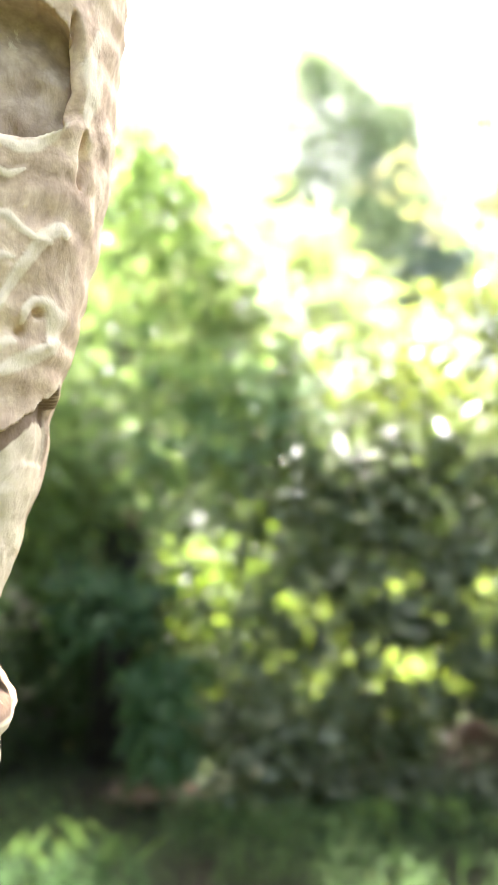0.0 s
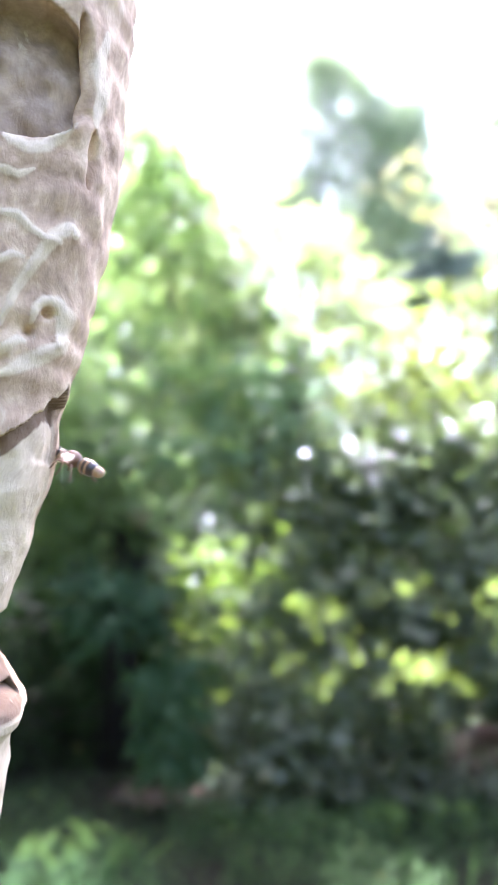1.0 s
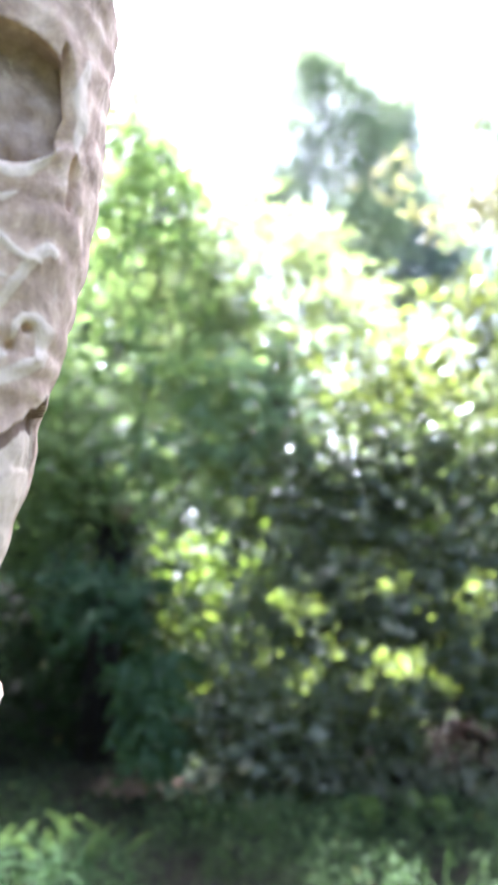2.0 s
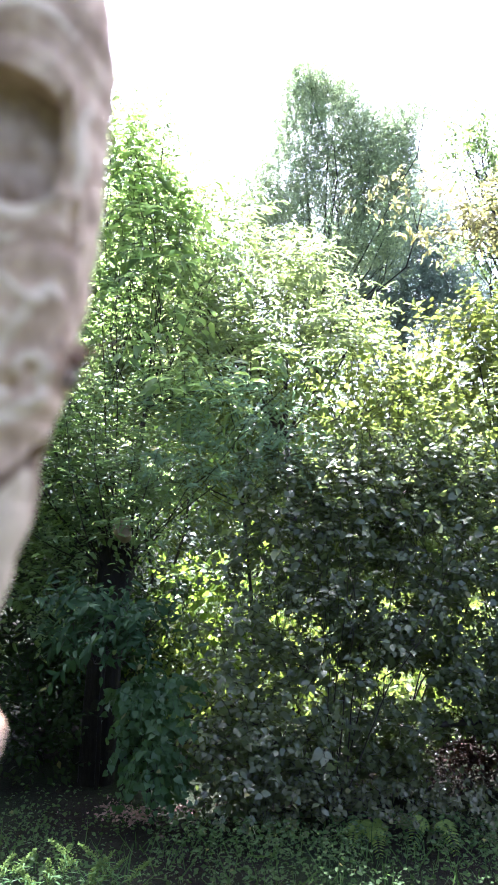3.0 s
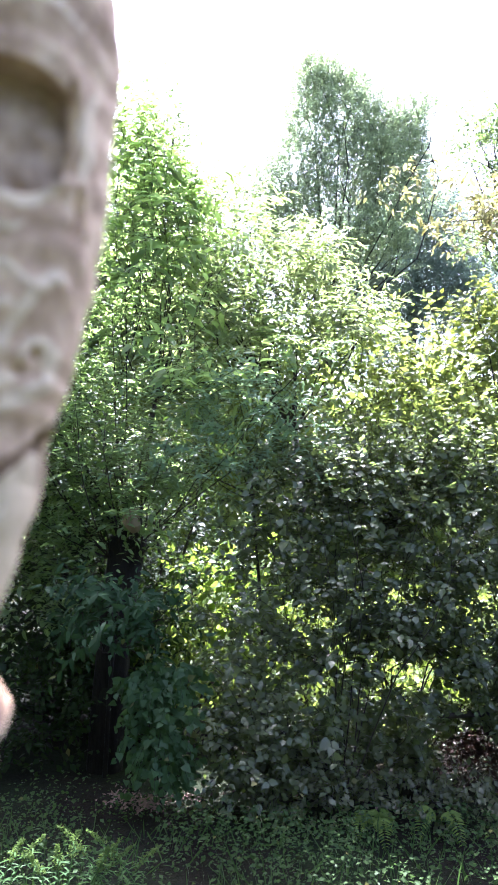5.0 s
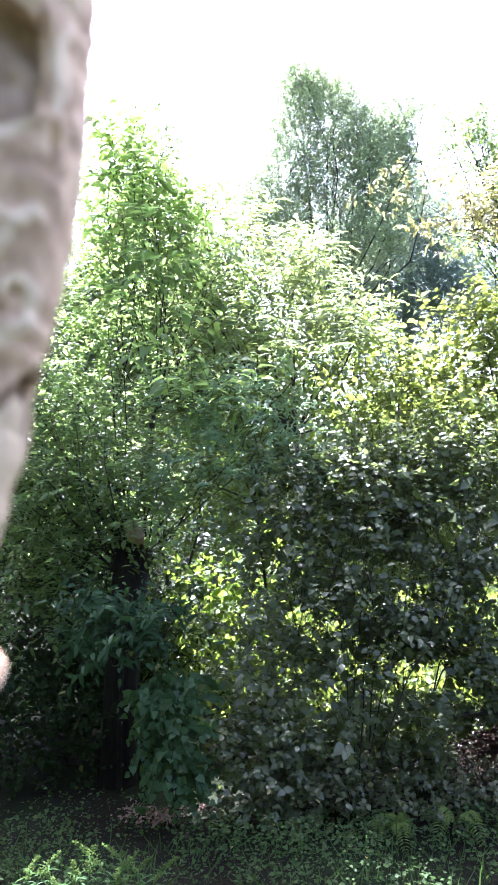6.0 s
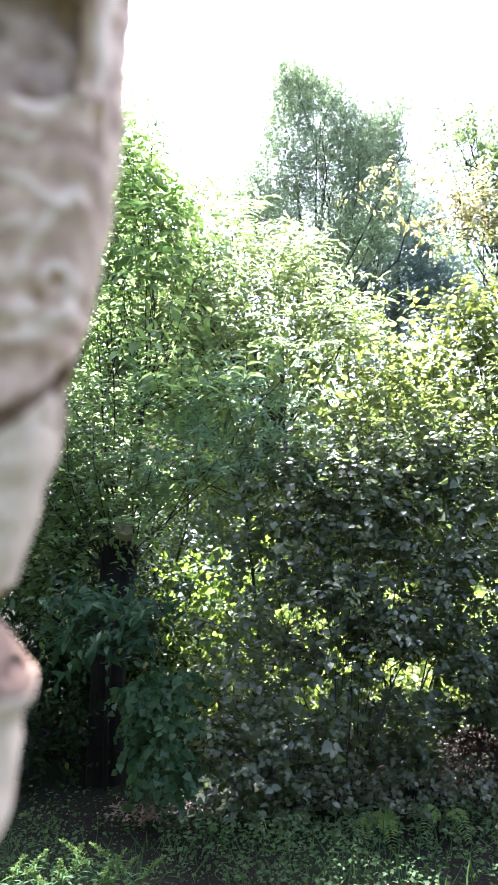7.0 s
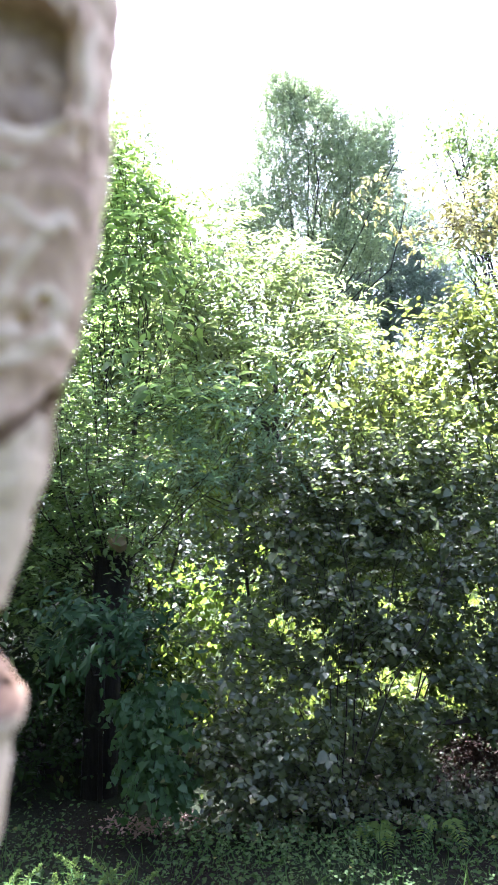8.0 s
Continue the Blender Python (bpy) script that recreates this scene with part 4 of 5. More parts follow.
def board_edge():
    """A dark bar that lies across the hedge hollow, standing for an unclear board edge."""
    ob = root("board_edge", (0.95, 4.12, 0.43), "dark brown bar standing for a board edge in the hedge", "branch")
    line = np.array([(0.95, 4.12, 0.43), (1.14, 4.15, 0.44), (1.43, 4.20, 0.38)])
    verts, faces = tubes([line - np.array(ob.location)], [[0.012, 0.017, 0.02]], 8)
    hung("wood", mesh_of("wood", verts, faces, BARK, True), ob)


board_edge()


def cut_face():
    """The pale sawn end of the stump, among the shoots."""
    owner = find("willow_thicket")
    bm = bmesh.new()
    bmesh.ops.create_cone(bm, cap_ends=True, segments=18, radius1=0.072, radius2=0.060, depth=0.05)
    for v in bm.verts:
        v.co.x *= 0.7 + 0.35 * noise.noise(v.co * 20)
    m = pose(-0.640, 4.44, 1.37, 58, 0, 25)
    bmesh.ops.transform(bm, matrix=Matrix.Translation(-owner.location) @ m, verts=bm.verts)
    part("cut_face", bm, CUT_WOOD, owner, "pale sawn wood", smooth=False)


cut_face()


def shoots(owner_name, base, n, seed, spread, height, radius):
    """Upright bare shoots from the stump."""
    rng = np.random.default_rng(seed)
    owner = find(owner_name)
    for _ in range(n):
        a = rng.uniform(0, 2 * math.pi)
        foot = np.array(base) + 0.1 * np.array([math.cos(a), 0.7 * math.sin(a), 0])
        tip = foot + np.array([spread * rng.normal() * 0.6, 0.3 * rng.normal(), height * rng.uniform(0.5, 1.0)])
        verts, faces = tubes([bent(foot, tip, rng, 0.05, 7) - np.array(owner.location)], [np.linspace(radius, radius * 0.3, 7) * rng.uniform(0.6, 1.2)], 5)
        hung("shoot", mesh_of("shoot", verts, faces, TWIG, True), owner)


shoots("willow_thicket", (-0.70, 4.60, 1.15), 22, 51, 1.15, 1.2, 0.005)


def goldenrod(x, y, h, lean, seed):
    rng = np.random.default_rng(seed)
    ob = root("goldenrod", (x, y, 0), "green goldenrod with a feathery unopened plume", "wild flower", group="goldenrod by the hedge")
    t = np.linspace(0, 1, 9)
    line = np.stack([lean * h * t ** 2.2, 0.1 * h * rng.normal() * t ** 2, h * t], 1)
    verts, faces = tubes([line], [np.linspace(0.0035, 0.001, 9)], 5)
    hung("stem", mesh_of("stem", verts, faces, HERB_LEAF, True), ob)
    n = 24
    s = np.linspace(0.15, 0.86, n)
    pos = np.stack([np.interp(s, t, line[:, i]) for i in range(3)], 1)
    g = np.arange(n) * 2.4
    along = np.stack([np.cos(g), np.sin(g), np.full(n, 0.25)], 1)
    me = leaves_mesh("leaves", pos, along, np.array([0, 0, 1.0]) + rng.normal(0, 0.2, (n, 3)), 0.085 * (1.1 - 0.6 * s), outline(0.06, 0.05, 0.03, 0.3), HERB_LEAF)
    hung("leaves", me, ob)
    n = 150
    s = 0.72 + 0.28 * rng.random(n)
    pos = np.stack([np.interp(s, t, line[:, i]) for i in range(3)], 1)
    g = rng.uniform(0, 6.28, n)
    out = np.stack([np.cos(g), np.sin(g), 0.5 + 0 * g], 1)
    pos = pos + out * (0.022 * (1.02 - s) / 0.28 * rng.random(n))[:, None]
    me = leaves_mesh("plume", pos, out + rng.normal(0, 0.4, (n, 3)), rng.normal(size=(n, 3)), 0.008 + 0.004 * rng.random(n), BROAD_LANCE, PLUME)
    hung("plume", me, ob)


for i, (x, y, h, lean) in enumerate([(-0.86, 2.90, 0.32, 0.30), (-0.84, 2.90, 0.33, 0.45), (-0.46, 2.90, 0.37, -0.50), (-0.62, 2.90, 0.33, 0.10), (-0.34, 2.90, 0.35, -0.60), (-0.56, 2.90, 0.33, 0.40), (-0.56, 2.90, 0.29, 0.60), (-0.45, 2.90, 0.30, 0.50), (-0.64, 2.90, 0.27, -0.10), (-0.54, 2.90, 0.27, 0.20), (-0.67, 2.90, 0.26, -0.30)]):
    goldenrod(x, y, h, lean, 60 + i)


def fern(x, y, seed, fronds, size):
    rng = np.random.default_rng(seed)
    ob = root("fern", (x, y, 0), "small green fern with arching fronds on the shaded ground", "fern", group="ferns under the hedge")
    for lean, turn in fronds:
        t = np.linspace(0, 1, 10)
        ax = np.array([math.cos(radians(turn)), math.sin(radians(turn)), 0])
        line = ax * (lean * size * t[:, None]) + np.array([0, 0, 1.0]) * (size * (1.7 * t - 1.65 * t * t))[:, None]
        n = 44
        s = np.repeat(np.linspace(0.15, 1, n // 2), 2)
        pos = np.stack([np.interp(s, t, line[:, i]) for i in range(3)], 1)
        tang = np.stack([np.interp(s, t, np.gradient(line[:, i])) for i in range(3)], 1)
        side = unit(np.cross(tang, np.array([0, -0.6, 1.0])))
        along = side * np.where(np.arange(n) % 2, 1.0, -1.0)[:, None] + 0.35 * unit(tang) + rng.normal(0, 0.06, (n, 3))
        me = leaves_mesh("frond", pos, along, np.array([0, -0.5, 1.0]) + rng.normal(0, 0.1, (n, 3)), size * 0.17 * np.sin(np.pi * (0.12 + 0.86 * (1 - s))) + 0.006, LANCE, FERN_LEAF)
        hung("frond", me, ob)


fern(0.58, 3.72, 71, [(0.35, 80), (0.4, 120), (0.5, 40), (0.5, 280)], 0.22)
fern(0.88, 3.85, 72, [(0.9, 285), (0.8, 230)], 0.24)
fern(0.53, 3.80, 73, [(0.4, 100), (0.6, 250)], 0.17)

# ---- the nest ----
NX, NY, FLAT, SQUARE = -0.155, 0.290, 0.42, 2.6
PROFILE = [(1.80, 0.012), (1.793, 0.05), (1.77, 0.085), (1.73, 0.098), (1.688, 0.1020), (1.664, 0.1045), (1.644, 0.1022), (1.632, 0.1012), (1.610, 0.1005), (1.582, 0.0970), (1.565, 0.0940),
           (1.537, 0.0872), (1.522, 0.0818), (1.515, 0.0800), (1.5057, 0.0795), (1.491, 0.0765), (1.482, 0.0730), (1.4656, 0.0680), (1.4512, 0.0630), (1.446, 0.055), (1.440, 0.035), (1.436, 0.015)]
LOBE = [(1.4410, 0.0158), (1.4398, 0.0570), (1.4340, 0.0622), (1.4281, 0.0656), (1.4245, 0.0682), (1.4210, 0.0704), (1.4175, 0.0710), (1.4151, 0.0700), (1.4131, 0.0680), (1.4106, 0.0662), (1.4071, 0.0654), (1.3990, 0.0651), (1.3921, 0.0641), (1.3863, 0.0630), (1.3795, 0.0620), (1.3749, 0.0611), (1.3629, 0.0531)]
# Folds of the paper: height, width, then x and z along each.
FOLDS = [
    (0.0021, 0.0022, [(-0.0846, 1.5410), (-0.0804, 1.5513), (-0.0750, 1.5604), (-0.0697, 1.5690), (-0.0661, 1.5729), (-0.0648, 1.5718), (-0.0652, 1.5696)]),
    (0.0014, 0.0016, [(-0.0872, 1.5742), (-0.0837, 1.5739), (-0.0792, 1.5738), (-0.0755, 1.5702), (-0.0719, 1.5676), (-0.0684, 1.5673)]),
    (0.0016, 0.0022, [(-0.0763, 1.5427), (-0.0752, 1.5471), (-0.0725, 1.5498), (-0.0698, 1.5498), (-0.0683, 1.5470), (-0.0693, 1.5411), (-0.0712, 1.5363)]),
    (0.0014, 0.0026, [(-0.0865, 1.5256), (-0.0821, 1.5280), (-0.0762, 1.5320), (-0.0713, 1.5358), (-0.0687, 1.5390)]),
    (0.0019, 0.0026, [(-0.0827, 1.5965), (-0.0806, 1.5954), (-0.0761, 1.5939), (-0.0716, 1.5957), (-0.0671, 1.6003), (-0.0635, 1.6056)]),
    (0.0011, 0.0017, [(-0.0873, 1.5872), (-0.0836, 1.5864), (-0.0791, 1.5854), (-0.0746, 1.5879)]),
    (0.0010, 0.0016, [(-0.0879, 1.5309), (-0.0847, 1.5334), (-0.0800, 1.5373), (-0.0780, 1.5366)]),
    (0.0010, 0.0016, [(-0.0883, 1.5573), (-0.0839, 1.5600), (-0.0809, 1.5620), (-0.0779, 1.5615)]),
    (0.0021, 0.0034, [(-0.0883, 1.6477), (-0.0817, 1.6480), (-0.0733, 1.6494), (-0.0657, 1.6476), (-0.0608, 1.6396), (-0.0596, 1.6277), (-0.0601, 1.6115)]),
    (0.0009, 0.0020, [(-0.0557, 1.6383), (-0.0578, 1.6257), (-0.0574, 1.6154), (-0.0585, 1.6066)]),
    (0.0014, 0.0043, [(-0.0900, 1.4626), (-0.0878, 1.4705), (-0.0833, 1.4820), (-0.0798, 1.4910), (-0.0769, 1.4993)]),
    (0.0012, 0.0021, [(-0.0827, 1.6591), (-0.0737, 1.6642), (-0.0649, 1.6627), (-0.0582, 1.6570)]),
    (0.0011, 0.0020, [(-0.0775, 1.6787), (-0.0687, 1.6812), (-0.0608, 1.6762)]),
]
CRACKS = [
    (0.0035, 0.0012, [(-0.0588, 1.6042), (-0.0590, 1.5954), (-0.0603, 1.5870)]),
    (0.0022, 0.0012, [(-0.0768, 1.5399), (-0.0769, 1.5395)]),
    (0.0030, 0.0014, [(-0.0727, 1.5467), (-0.0711, 1.5456)]),
    (0.0040, 0.0015, [(-0.0620, 1.6383), (-0.0609, 1.6259), (-0.0618, 1.6100), (-0.0645, 1.6039)]),
]
# The torn lower edge of the outer layer, and the hollow above: middle, half width and height, depth.
TEAR = [(-0.1200, 1.4950), (-0.0942, 1.5027), (-0.0855, 1.5073), (-0.0801, 1.5124), (-0.0762, 1.5170), (-0.0737, 1.5212), (-0.0717, 1.5256), (-0.0558, 1.5387)]
HOLLOW = (-0.0808, 1.6195, 0.0192, 0.0215, 0.012)


def smooth_line(pts, n=60):
    pts = np.array(pts)
    t = np.linspace(0, len(pts) - 1, n)
    return np.stack([np.interp(t, np.arange(len(pts)), pts[:, i]) for i in range(pts.shape[1])], 1)


def profile_radius(profile, z):
    return np.interp(z, [p[0] for p in profile][::-1], [p[1] for p in profile][::-1])


def fractal(points, scale, seed):
    return np.array([noise.noise(Vector((p[0] * scale, p[1] * scale, p[2] * scale + seed))) for p in points])


def nest_surface(profile, bearings, rows, rough, seed):
    """A hanging bag of paper: flattish in front, round behind, with low scales all over."""
    z = np.repeat(np.linspace(profile[0][0], profile[-1][0], rows + 1), len(bearings))
    a = np.tile(np.array(bearings), rows + 1)
    r = profile_radius(profile, z)
    c, s = np.cos(a), np.sin(a)
    power = np.where(s > 0, 2 / SQUARE, 1.0)
    deep = np.where(s > 0, FLAT, 1.0)
    ux, uy = np.sign(c) * np.abs(c) ** power, np.sign(s) * np.abs(s) ** power
    pos = np.stack([NX + r * ux, NY - r * deep * uy, z], 1)
    nx, ny = np.sign(ux) * np.abs(ux) ** 1.5, -np.sign(uy) * np.abs(uy) ** 1.5 / deep
    normal = unit(np.stack([nx, ny, 0 * nx], 1))
    off = rough * (fractal(pos, 34, seed) + 0.8 * fractal(pos, 90, seed) + 0.35 * fractal(pos, 210, seed))
    course = (z + 0.012 * fractal(pos, 26, seed + 3)) / 0.015
    off += np.where(z > 1.5, 0.0004, 0.0001) * np.sin(2 * math.pi * course)
    return pos, normal, off, len(bearings)


def skin(k, rows):
    faces = [(i * k + j, (i + 1) * k + j, (i + 1) * k + (j + 1) % k, i * k + (j + 1) % k) for i in range(rows) for j in range(k)]
    return faces + [tuple(range(k - 1, -1, -1)), tuple(rows * k + j for j in range(k))]


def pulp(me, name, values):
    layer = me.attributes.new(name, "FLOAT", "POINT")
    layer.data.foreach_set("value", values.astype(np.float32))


def build_nest():
    ob = root("wasp_nest", (NX, NY, 1.366), "grey-brown paper wasp nest with cream folds hanging from a branch", "wasp nest")
    here = np.array(ob.location)
    rows = 400
    across = [math.acos((1 - 0.0026 * i) ** (SQUARE / 2)) for i in range(1, 290)]
    bearings = sorted([radians(-14 + 0.5 * i) for i in range(60)] + across) + [radians(80 + 6.0 * i) for i in range(1, 44)]
    pos, normal, off, k = nest_surface(PROFILE, bearings, rows, 0.0013, 0.0)
    x, z = pos[:, 0], pos[:, 2]
    seen = (pos[:, 1] < NY + 0.01) & (x > NX + 0.02)
    idx = np.where(seen)[0]
    flat = pos[idx][:, [0, 2]]
    cream = np.zeros(len(pos))
    for group, sign in ((FOLDS, 1.0), (CRACKS, -1.0)):
        for height, width, pts in group:
            d2 = np.full(len(idx), 1.0)
            line = smooth_line(pts)
            for q, taper in zip(line, 0.25 + 0.75 * np.sin(np.pi * np.linspace(0.05, 0.97, len(line)))):
                d2 = np.minimum(d2, ((flat - q) ** 2).sum(1) / taper**2)
            bulge = np.exp(-d2 / width**2)
            off[idx] += (0.6 if sign > 0 else -1.2) * height * bulge
            if sign > 0:
                cream[idx] = np.maximum(cream[idx], bulge * (0.9 if width < 0.0027 else 0.0))
    tear = np.array(TEAR)
    below = np.interp(x, tear[:, 0], tear[:, 1]) + 0.0008 * fractal(pos, 300, 5.0) - z
    step = seen & (below > 0)
    off[step] -= 0.0045 * np.exp(-below[step] / 0.012)
    off[seen & (below <= 0)] += 0.0012 * np.exp(below[seen & (below <= 0)] / 0.006)
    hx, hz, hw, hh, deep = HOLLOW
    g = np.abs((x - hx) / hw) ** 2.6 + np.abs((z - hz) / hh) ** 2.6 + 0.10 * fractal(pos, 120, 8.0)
    bowl = seen & (g < 2.5)
    back = np.zeros((len(pos), 3))
    back[bowl, 1] = deep / (1 + np.exp(45 * (g[bowl] - 1))) * (1 + 0.18 * fractal(pos[bowl], 150, 2.0))
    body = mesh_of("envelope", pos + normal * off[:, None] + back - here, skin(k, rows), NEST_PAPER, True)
    # what each patch shows: browner hollow with shade painted in, pale wood, brown bark, cream wood
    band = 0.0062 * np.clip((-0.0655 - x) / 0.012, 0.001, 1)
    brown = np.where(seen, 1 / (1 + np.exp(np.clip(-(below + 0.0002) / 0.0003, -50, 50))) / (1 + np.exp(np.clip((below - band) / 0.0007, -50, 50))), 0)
    pulp(body, "hollow_shade", np.where(seen, 1 / (1 + np.exp(16 * (g - 1.0))), 0))
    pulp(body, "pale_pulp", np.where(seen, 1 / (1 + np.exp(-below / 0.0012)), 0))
    pulp(body, "brown_and_shade", brown)
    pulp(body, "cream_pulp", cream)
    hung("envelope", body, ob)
    rows = 130
    pos, normal, off, k = nest_surface(LOBE, [radians(-40 + 0.8 * i) for i in range(150)] + [radians(80 + 6.0 * i) for i in range(1, 40)], rows, 0.0011, 4.0)
    g = ((pos[:, 0] + 0.0856) / 0.0046) ** 2 + ((pos[:, 2] - 1.4264) / 0.0042) ** 2 + 0.2 * fractal(pos, 200, 1.0)
    front = pos[:, 1] < NY + 0.01
    back = np.zeros((len(pos), 3))
    sink = 0.012 / (1 + np.exp(14 * (g[front] - 1))) * np.clip((-0.0865 - pos[front, 0]) / 0.004, 0, 1)
    back[front, 0], back[front, 1] = -0.75 * sink, 0.65 * sink
    lobe = mesh_of("entrance_lobe", pos + normal * off[:, None] + back - here, skin(k, rows), NEST_PAPER, True)
    # Upper lobe and hole are darkened in colour, for the rim's shade.
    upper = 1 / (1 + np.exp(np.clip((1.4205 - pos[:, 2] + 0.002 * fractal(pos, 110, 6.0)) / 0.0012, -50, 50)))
    pulp(lobe, "hollow_shade", np.where(front, np.maximum(1 / (1 + np.exp(10 * (g - 1.0))), 0.3 * upper), 0))
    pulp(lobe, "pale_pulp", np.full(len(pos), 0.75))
    pulp(lobe, "brown_and_shade", 0.15 + 0.5 * fractal(pos, 60, 3.0) + 1.0 * upper)
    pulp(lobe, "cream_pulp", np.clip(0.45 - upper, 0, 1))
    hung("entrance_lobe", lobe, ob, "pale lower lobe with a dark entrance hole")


build_nest()


# Out-of-view crown clumps, placed to keep sky light off the left.
SHADING_CROWN = [(-1.55, 0.5, 1.7, 0.55, 0.6, 1.3, 1.0), (-2.0, 1.8, 1.5, 0.65, 0.7, 1.4, 1.0), (-2.35, 3.0, 1.4, 0.65, 0.6, 1.4, 1.0), (-1.3, -0.5, 2.3, 0.7, 0.6, 1.0, 1.0), (-2.5, 4.0, 1.3, 0.55, 0.5, 1.3, 1.0),
          (-1.75, 2.6, 2.9, 0.7, 0.8, 0.6, 1.6), (-1.25, 1.0, 3.0, 0.55, 0.8, 0.5, 1.4)]


def unseen_nest_tree():
    """An unseen tree added to carry the nest; its crown shades the place on that side."""
    ob = shrub("unseen_nest_tree", (-0.62, 0.42, 0), "unseen tree added to bear the nest and shade the left side", "tree", SHADING_CROWN, HEDGE_LEAF, KITE, 330, 0.35, 9, 0.10, 81,
               stem=0.02, fork=(-0.7, 0.42, 1.0), crown="crown", stem_name="limb")
    here = np.array(ob.location)
    trunk = [(-0.62, 0.42, -0.05), (-0.61, 0.42, 0.7), (-0.57, 0.40, 1.4), (-0.52, 0.38, 1.9), (-0.50, 0.37, 2.15)]
    verts, faces = tubes([np.array(trunk) - here], [[0.05, 0.042, 0.036, 0.03, 0.026]], 10)
    hung("trunk", mesh_of("trunk", verts, faces, BARK, True), ob)
    limb = [(-0.525, 0.382, 1.86), (-0.38, 0.35, 1.87), (-0.24, 0.31, 1.85), (-0.155, 0.29, 1.79)]
    verts, faces = tubes([np.array(limb) - here], [[0.013, 0.011, 0.01, 0.009]], 7)
    hung("low_branch", mesh_of("low_branch", verts, faces, BARK, True), ob)


unseen_nest_tree()


# ---- the hornet ----
def blob(bm, at, size, turn=(0, 0, 0), seg=14):
    m = pose(*at, *turn) @ Matrix.Diagonal((*size, 1))
    bmesh.ops.create_uvsphere(bm, u_segments=seg, v_segments=seg - 4, radius=1.0, matrix=m)


def build_hornet():
    """A hornet 19 mm long; it looks along +x, its middle at the origin."""
    ob = root("hornet", (0, 0, 0), "black and ivory hornet flying about the nest", "hornet")
    mm = 0.00122
    bm = bmesh.new()
    blob(bm, (6.6 * mm, 0, 0), (1.5 * mm, 2.0 * mm, 1.9 * mm))
    part("head", bm, IVORY, ob, "ivory face")
    for s in (-1, 1):
        bm = bmesh.new()
        blob(bm, (6.9 * mm, s * 1.5 * mm, 0.5 * mm), (0.7 * mm, 0.6 * mm, 1.1 * mm), seg=10)
        part("eye", bm, DARK_SHELL, ob)
        verts, faces = tubes([[(7.6 * mm, s * 0.6 * mm, 0.8 * mm), (9.2 * mm, s * 1.6 * mm, 1.8 * mm), (10.6 * mm, s * 2.8 * mm, 1.0 * mm)]], [[0.22 * mm, 0.18 * mm, 0.15 * mm]], 5)
        hung("antenna", mesh_of("antenna", verts, faces, DARK_SHELL, True), ob)
    bm = bmesh.new()
    blob(bm, (2.6 * mm, 0, 0.3 * mm), (2.9 * mm, 2.3 * mm, 2.4 * mm))
    part("thorax", bm, RUST, ob)
    bm = bmesh.new()
    blob(bm, (-3.4 * mm, 0, -0.2 * mm), (3.9 * mm, 2.4 * mm, 2.3 * mm))
    blob(bm, (0.0, 0, 0), (0.9 * mm, 0.7 * mm, 0.7 * mm), seg=8)
    gaster = part("gaster", bm, DARK_SHELL, ob, "black rear body")
    for x, r in ((-2.0, 2.36), (-3.8, 2.44)):
        bm = bmesh.new()
        bmesh.ops.create_cone(bm, cap_ends=False, segments=18, radius1=r * mm, radius2=r * mm * 0.98, depth=0.8 * mm, matrix=pose(x * mm, 0, -0.2 * mm, 0, 90, 0))
        part("band", bm, IVORY, gaster, "ivory band")
    bm = bmesh.new()
    blob(bm, (-6.6 * mm, 0, -0.3 * mm), (2.3 * mm, 1.75 * mm, 1.65 * mm), seg=12)
    part("tail_tip", bm, IVORY, gaster, "ivory tail tip")
    for s in (-1, 1):
        for i, (x, out, back) in enumerate(((4.2, 5.0, 2.5), (2.8, 6.0, -0.5), (1.4, 6.2, -4.5))):
            verts, faces = tubes([[(x * mm, s * 1.4 * mm, -1.3 * mm), ((x + 0.4 * back) * mm, s * out * 0.62 * mm, -0.6 * mm), ((x + 0.8 * back) * mm, s * out * 0.8 * mm, -3.6 * mm),
                                   ((x + back) * mm, s * out * mm, -4.6 * mm)]], [[0.36 * mm, 0.3 * mm, 0.22 * mm, 0.14 * mm]], 5)
            hung("leg", mesh_of("leg", verts, faces, RUST, True), ob)
    wings = []
    for s in (-1, 1):
        for long, wide, x in ((11.5, 1.9, 3.4), (7.5, 1.6, 2.0)):
            t = np.linspace(0, 1, 9)
            width = wide * mm * np.sin(np.pi * (0.06 + 0.86 * t)) ** 0.8
            verts = [(-0.35 * long * mm * u + w, s * long * mm * u, 0.0004 * math.sin(3 * u)) for u, w in zip(t, 0.6 * width)]
            verts += [(-0.35 * long * mm * u - w, s * long * mm * u, 0.0004 * math.sin(3 * u)) for u, w in zip(t, width)]
            bm = bmesh.new()
            vs = [bm.verts.new(v) for v in verts]
            for i in range(8):
                bm.faces.new((vs[i], vs[i + 1], vs[i + 10], vs[i + 9]))
            w = part("wing", bm, WING, ob, "amber wing")
            w.location = (x * mm, s * 1.2 * mm, 1.9 * mm)
            wings.append((w, s))
    return ob, wings


hornet, hornet_wings = build_hornet()

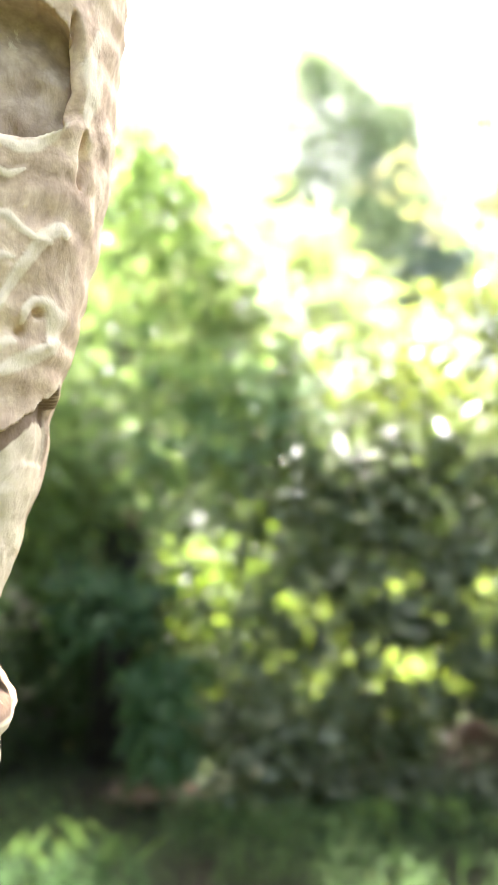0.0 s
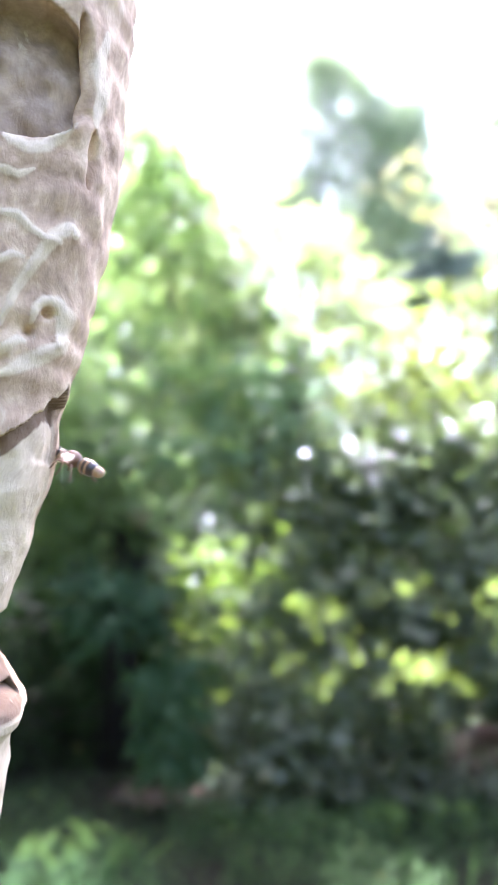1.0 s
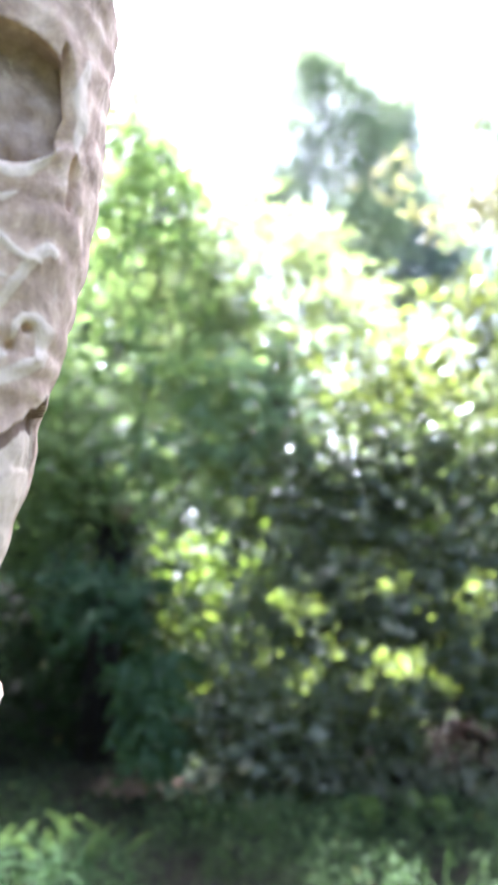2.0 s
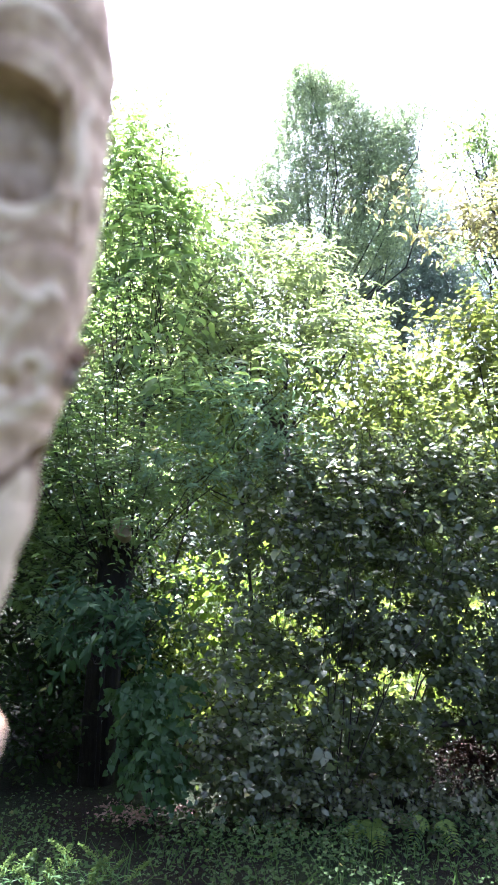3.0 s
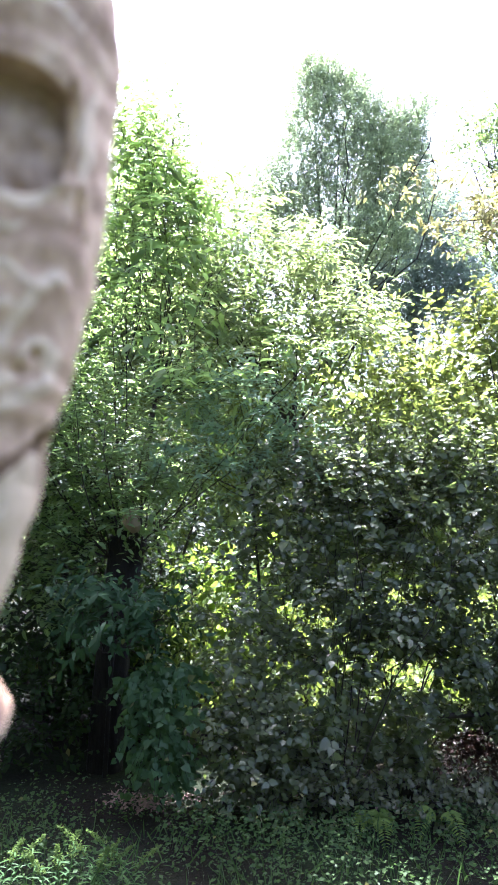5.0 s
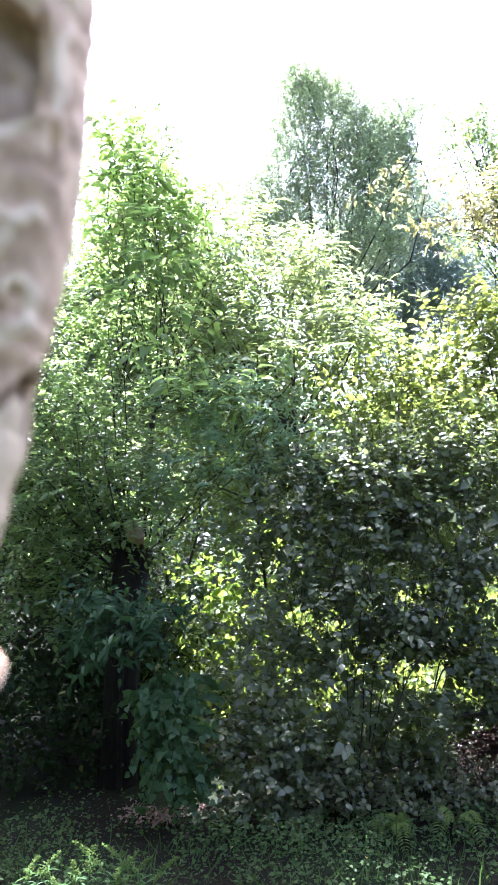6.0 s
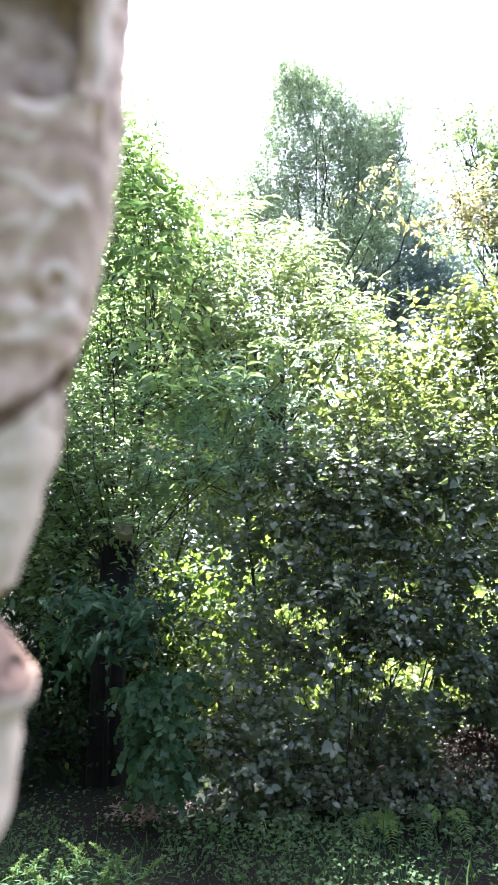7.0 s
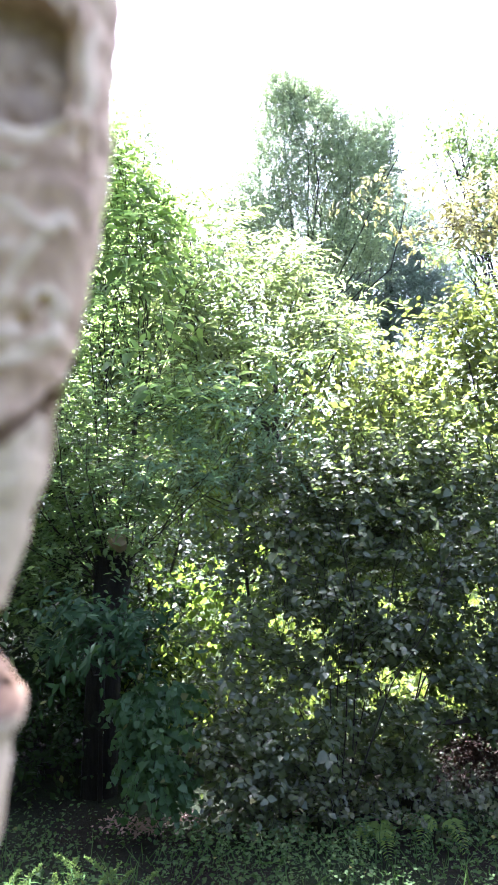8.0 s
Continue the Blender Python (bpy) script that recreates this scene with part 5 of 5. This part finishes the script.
# seconds, place, bearing, pitch and bank of the hornet
FLIGHT = [
    (0.0, (0.35, 0.50, 1.75), 170, 0, 0), (0.3, (0.15, 0.38, 1.61), 170, -20, 0), (0.4, (0.0935, 0.352, 1.5538), 170, -20, 0), (0.5, (0.042, 0.322, 1.5053), 170, -15, 0), (0.6, (0.0055, 0.30, 1.4674), 168, 5, 5), (0.7, (-0.0120, 0.250, 1.4790), 165, 8, 10),
    (0.8, (-0.0414, 0.235, 1.4922), 165, 5, 10), (0.9, (-0.0645, 0.29, 1.4941), 160, 15, 0), (1.0, (-0.068, 0.30, 1.5007), 155, 20, 0), (1.1, (-0.078, 0.32, 1.4978), 140, 25, 0),
    (1.2, (-0.0796, 0.33, 1.4987), 130, 35, 0), (1.3, (-0.090, 0.337, 1.4945), 120, 50, 0), (1.4, (-0.101, 0.338, 1.495), 120, 55, 0), (1.7, (-0.103, 0.338, 1.512), 110, 70, 0), (2.5, (-0.072, 0.314, 1.535), 90, 80, 0),
    (2.8, (-0.0606, 0.2830, 1.5427), 60, 80, 30), (3.0, (-0.0590, 0.2770, 1.5472), 40, 70, 40), (3.1, (-0.0550, 0.275, 1.548), 100, 40, 20), (3.2, (-0.0530, 0.2750, 1.5433), 150, 20, 10),
    (3.3, (-0.0509, 0.2750, 1.5347), 178, 0, 0), (3.4, (-0.0596, 0.2750, 1.5160), 170, -10, 10), (3.5, (-0.0617, 0.2750, 1.5057), 175, -10, 0), (3.6, (-0.0615, 0.2700, 1.4893), 190, -8, 0),
    (3.7, (-0.0678, 0.2650, 1.4826), 200, -20, 0), (3.8, (-0.0646, 0.2450, 1.4539), 250, -30, 0), (3.9, (-0.0297, 0.2200, 1.4297), 300, -20, 10), (4.0, (-0.0180, 0.20, 1.3940), 330, 0, 20),
    (4.1, (-0.0215, 0.18, 1.4250), 100, 10, 0), (4.2, (-0.0415, 0.1850, 1.4447), 165, 0, 0), (4.3, (-0.0541, 0.2100, 1.4358), 150, 10, 0), (4.4, (-0.0650, 0.228, 1.4270), 140, 20, 0),
    (4.5, (-0.0672, 0.2300, 1.4240), 145, 35, 0), (4.7, (-0.0705, 0.2320, 1.4225), 150, 35, 0), (5.2, (-0.105, 0.196, 1.428), 180, 20, 0), (8.0, (-0.135, 0.188, 1.425), 185, 20, 0),
]


def motions():
    walk(focus_point, [(0.0, pose(-0.05, 0.275, 1.5)), (1.75, pose(-0.05, 0.275, 1.5)), (2.3, pose(-0.02, 1.1, 1.5)), (2.65, pose(0, 3.2, 1.6)), (8.0, pose(0, 3.2, 1.6))])
    walk(hornet, [(t, pose(*p) @ pose(0, 0, 0, 0, 0, turn) @ pose(0, 0, 0, bank, -tilt, 0)) for t, p, turn, tilt, bank in FLIGHT])
    for w, s in hornet_wings:
        at = tuple(w.location)
        rows = []
        for i in range(241):
            t = i / 30
            flying = t < 1.15 or 3.08 < t < 4.35
            swing = (48 if i % 2 else -22) if flying else 6
            rows.append((t, pose(*at, s * swing, 0, 0 if flying else s * -52)))
        walk(w, rows)


motions()
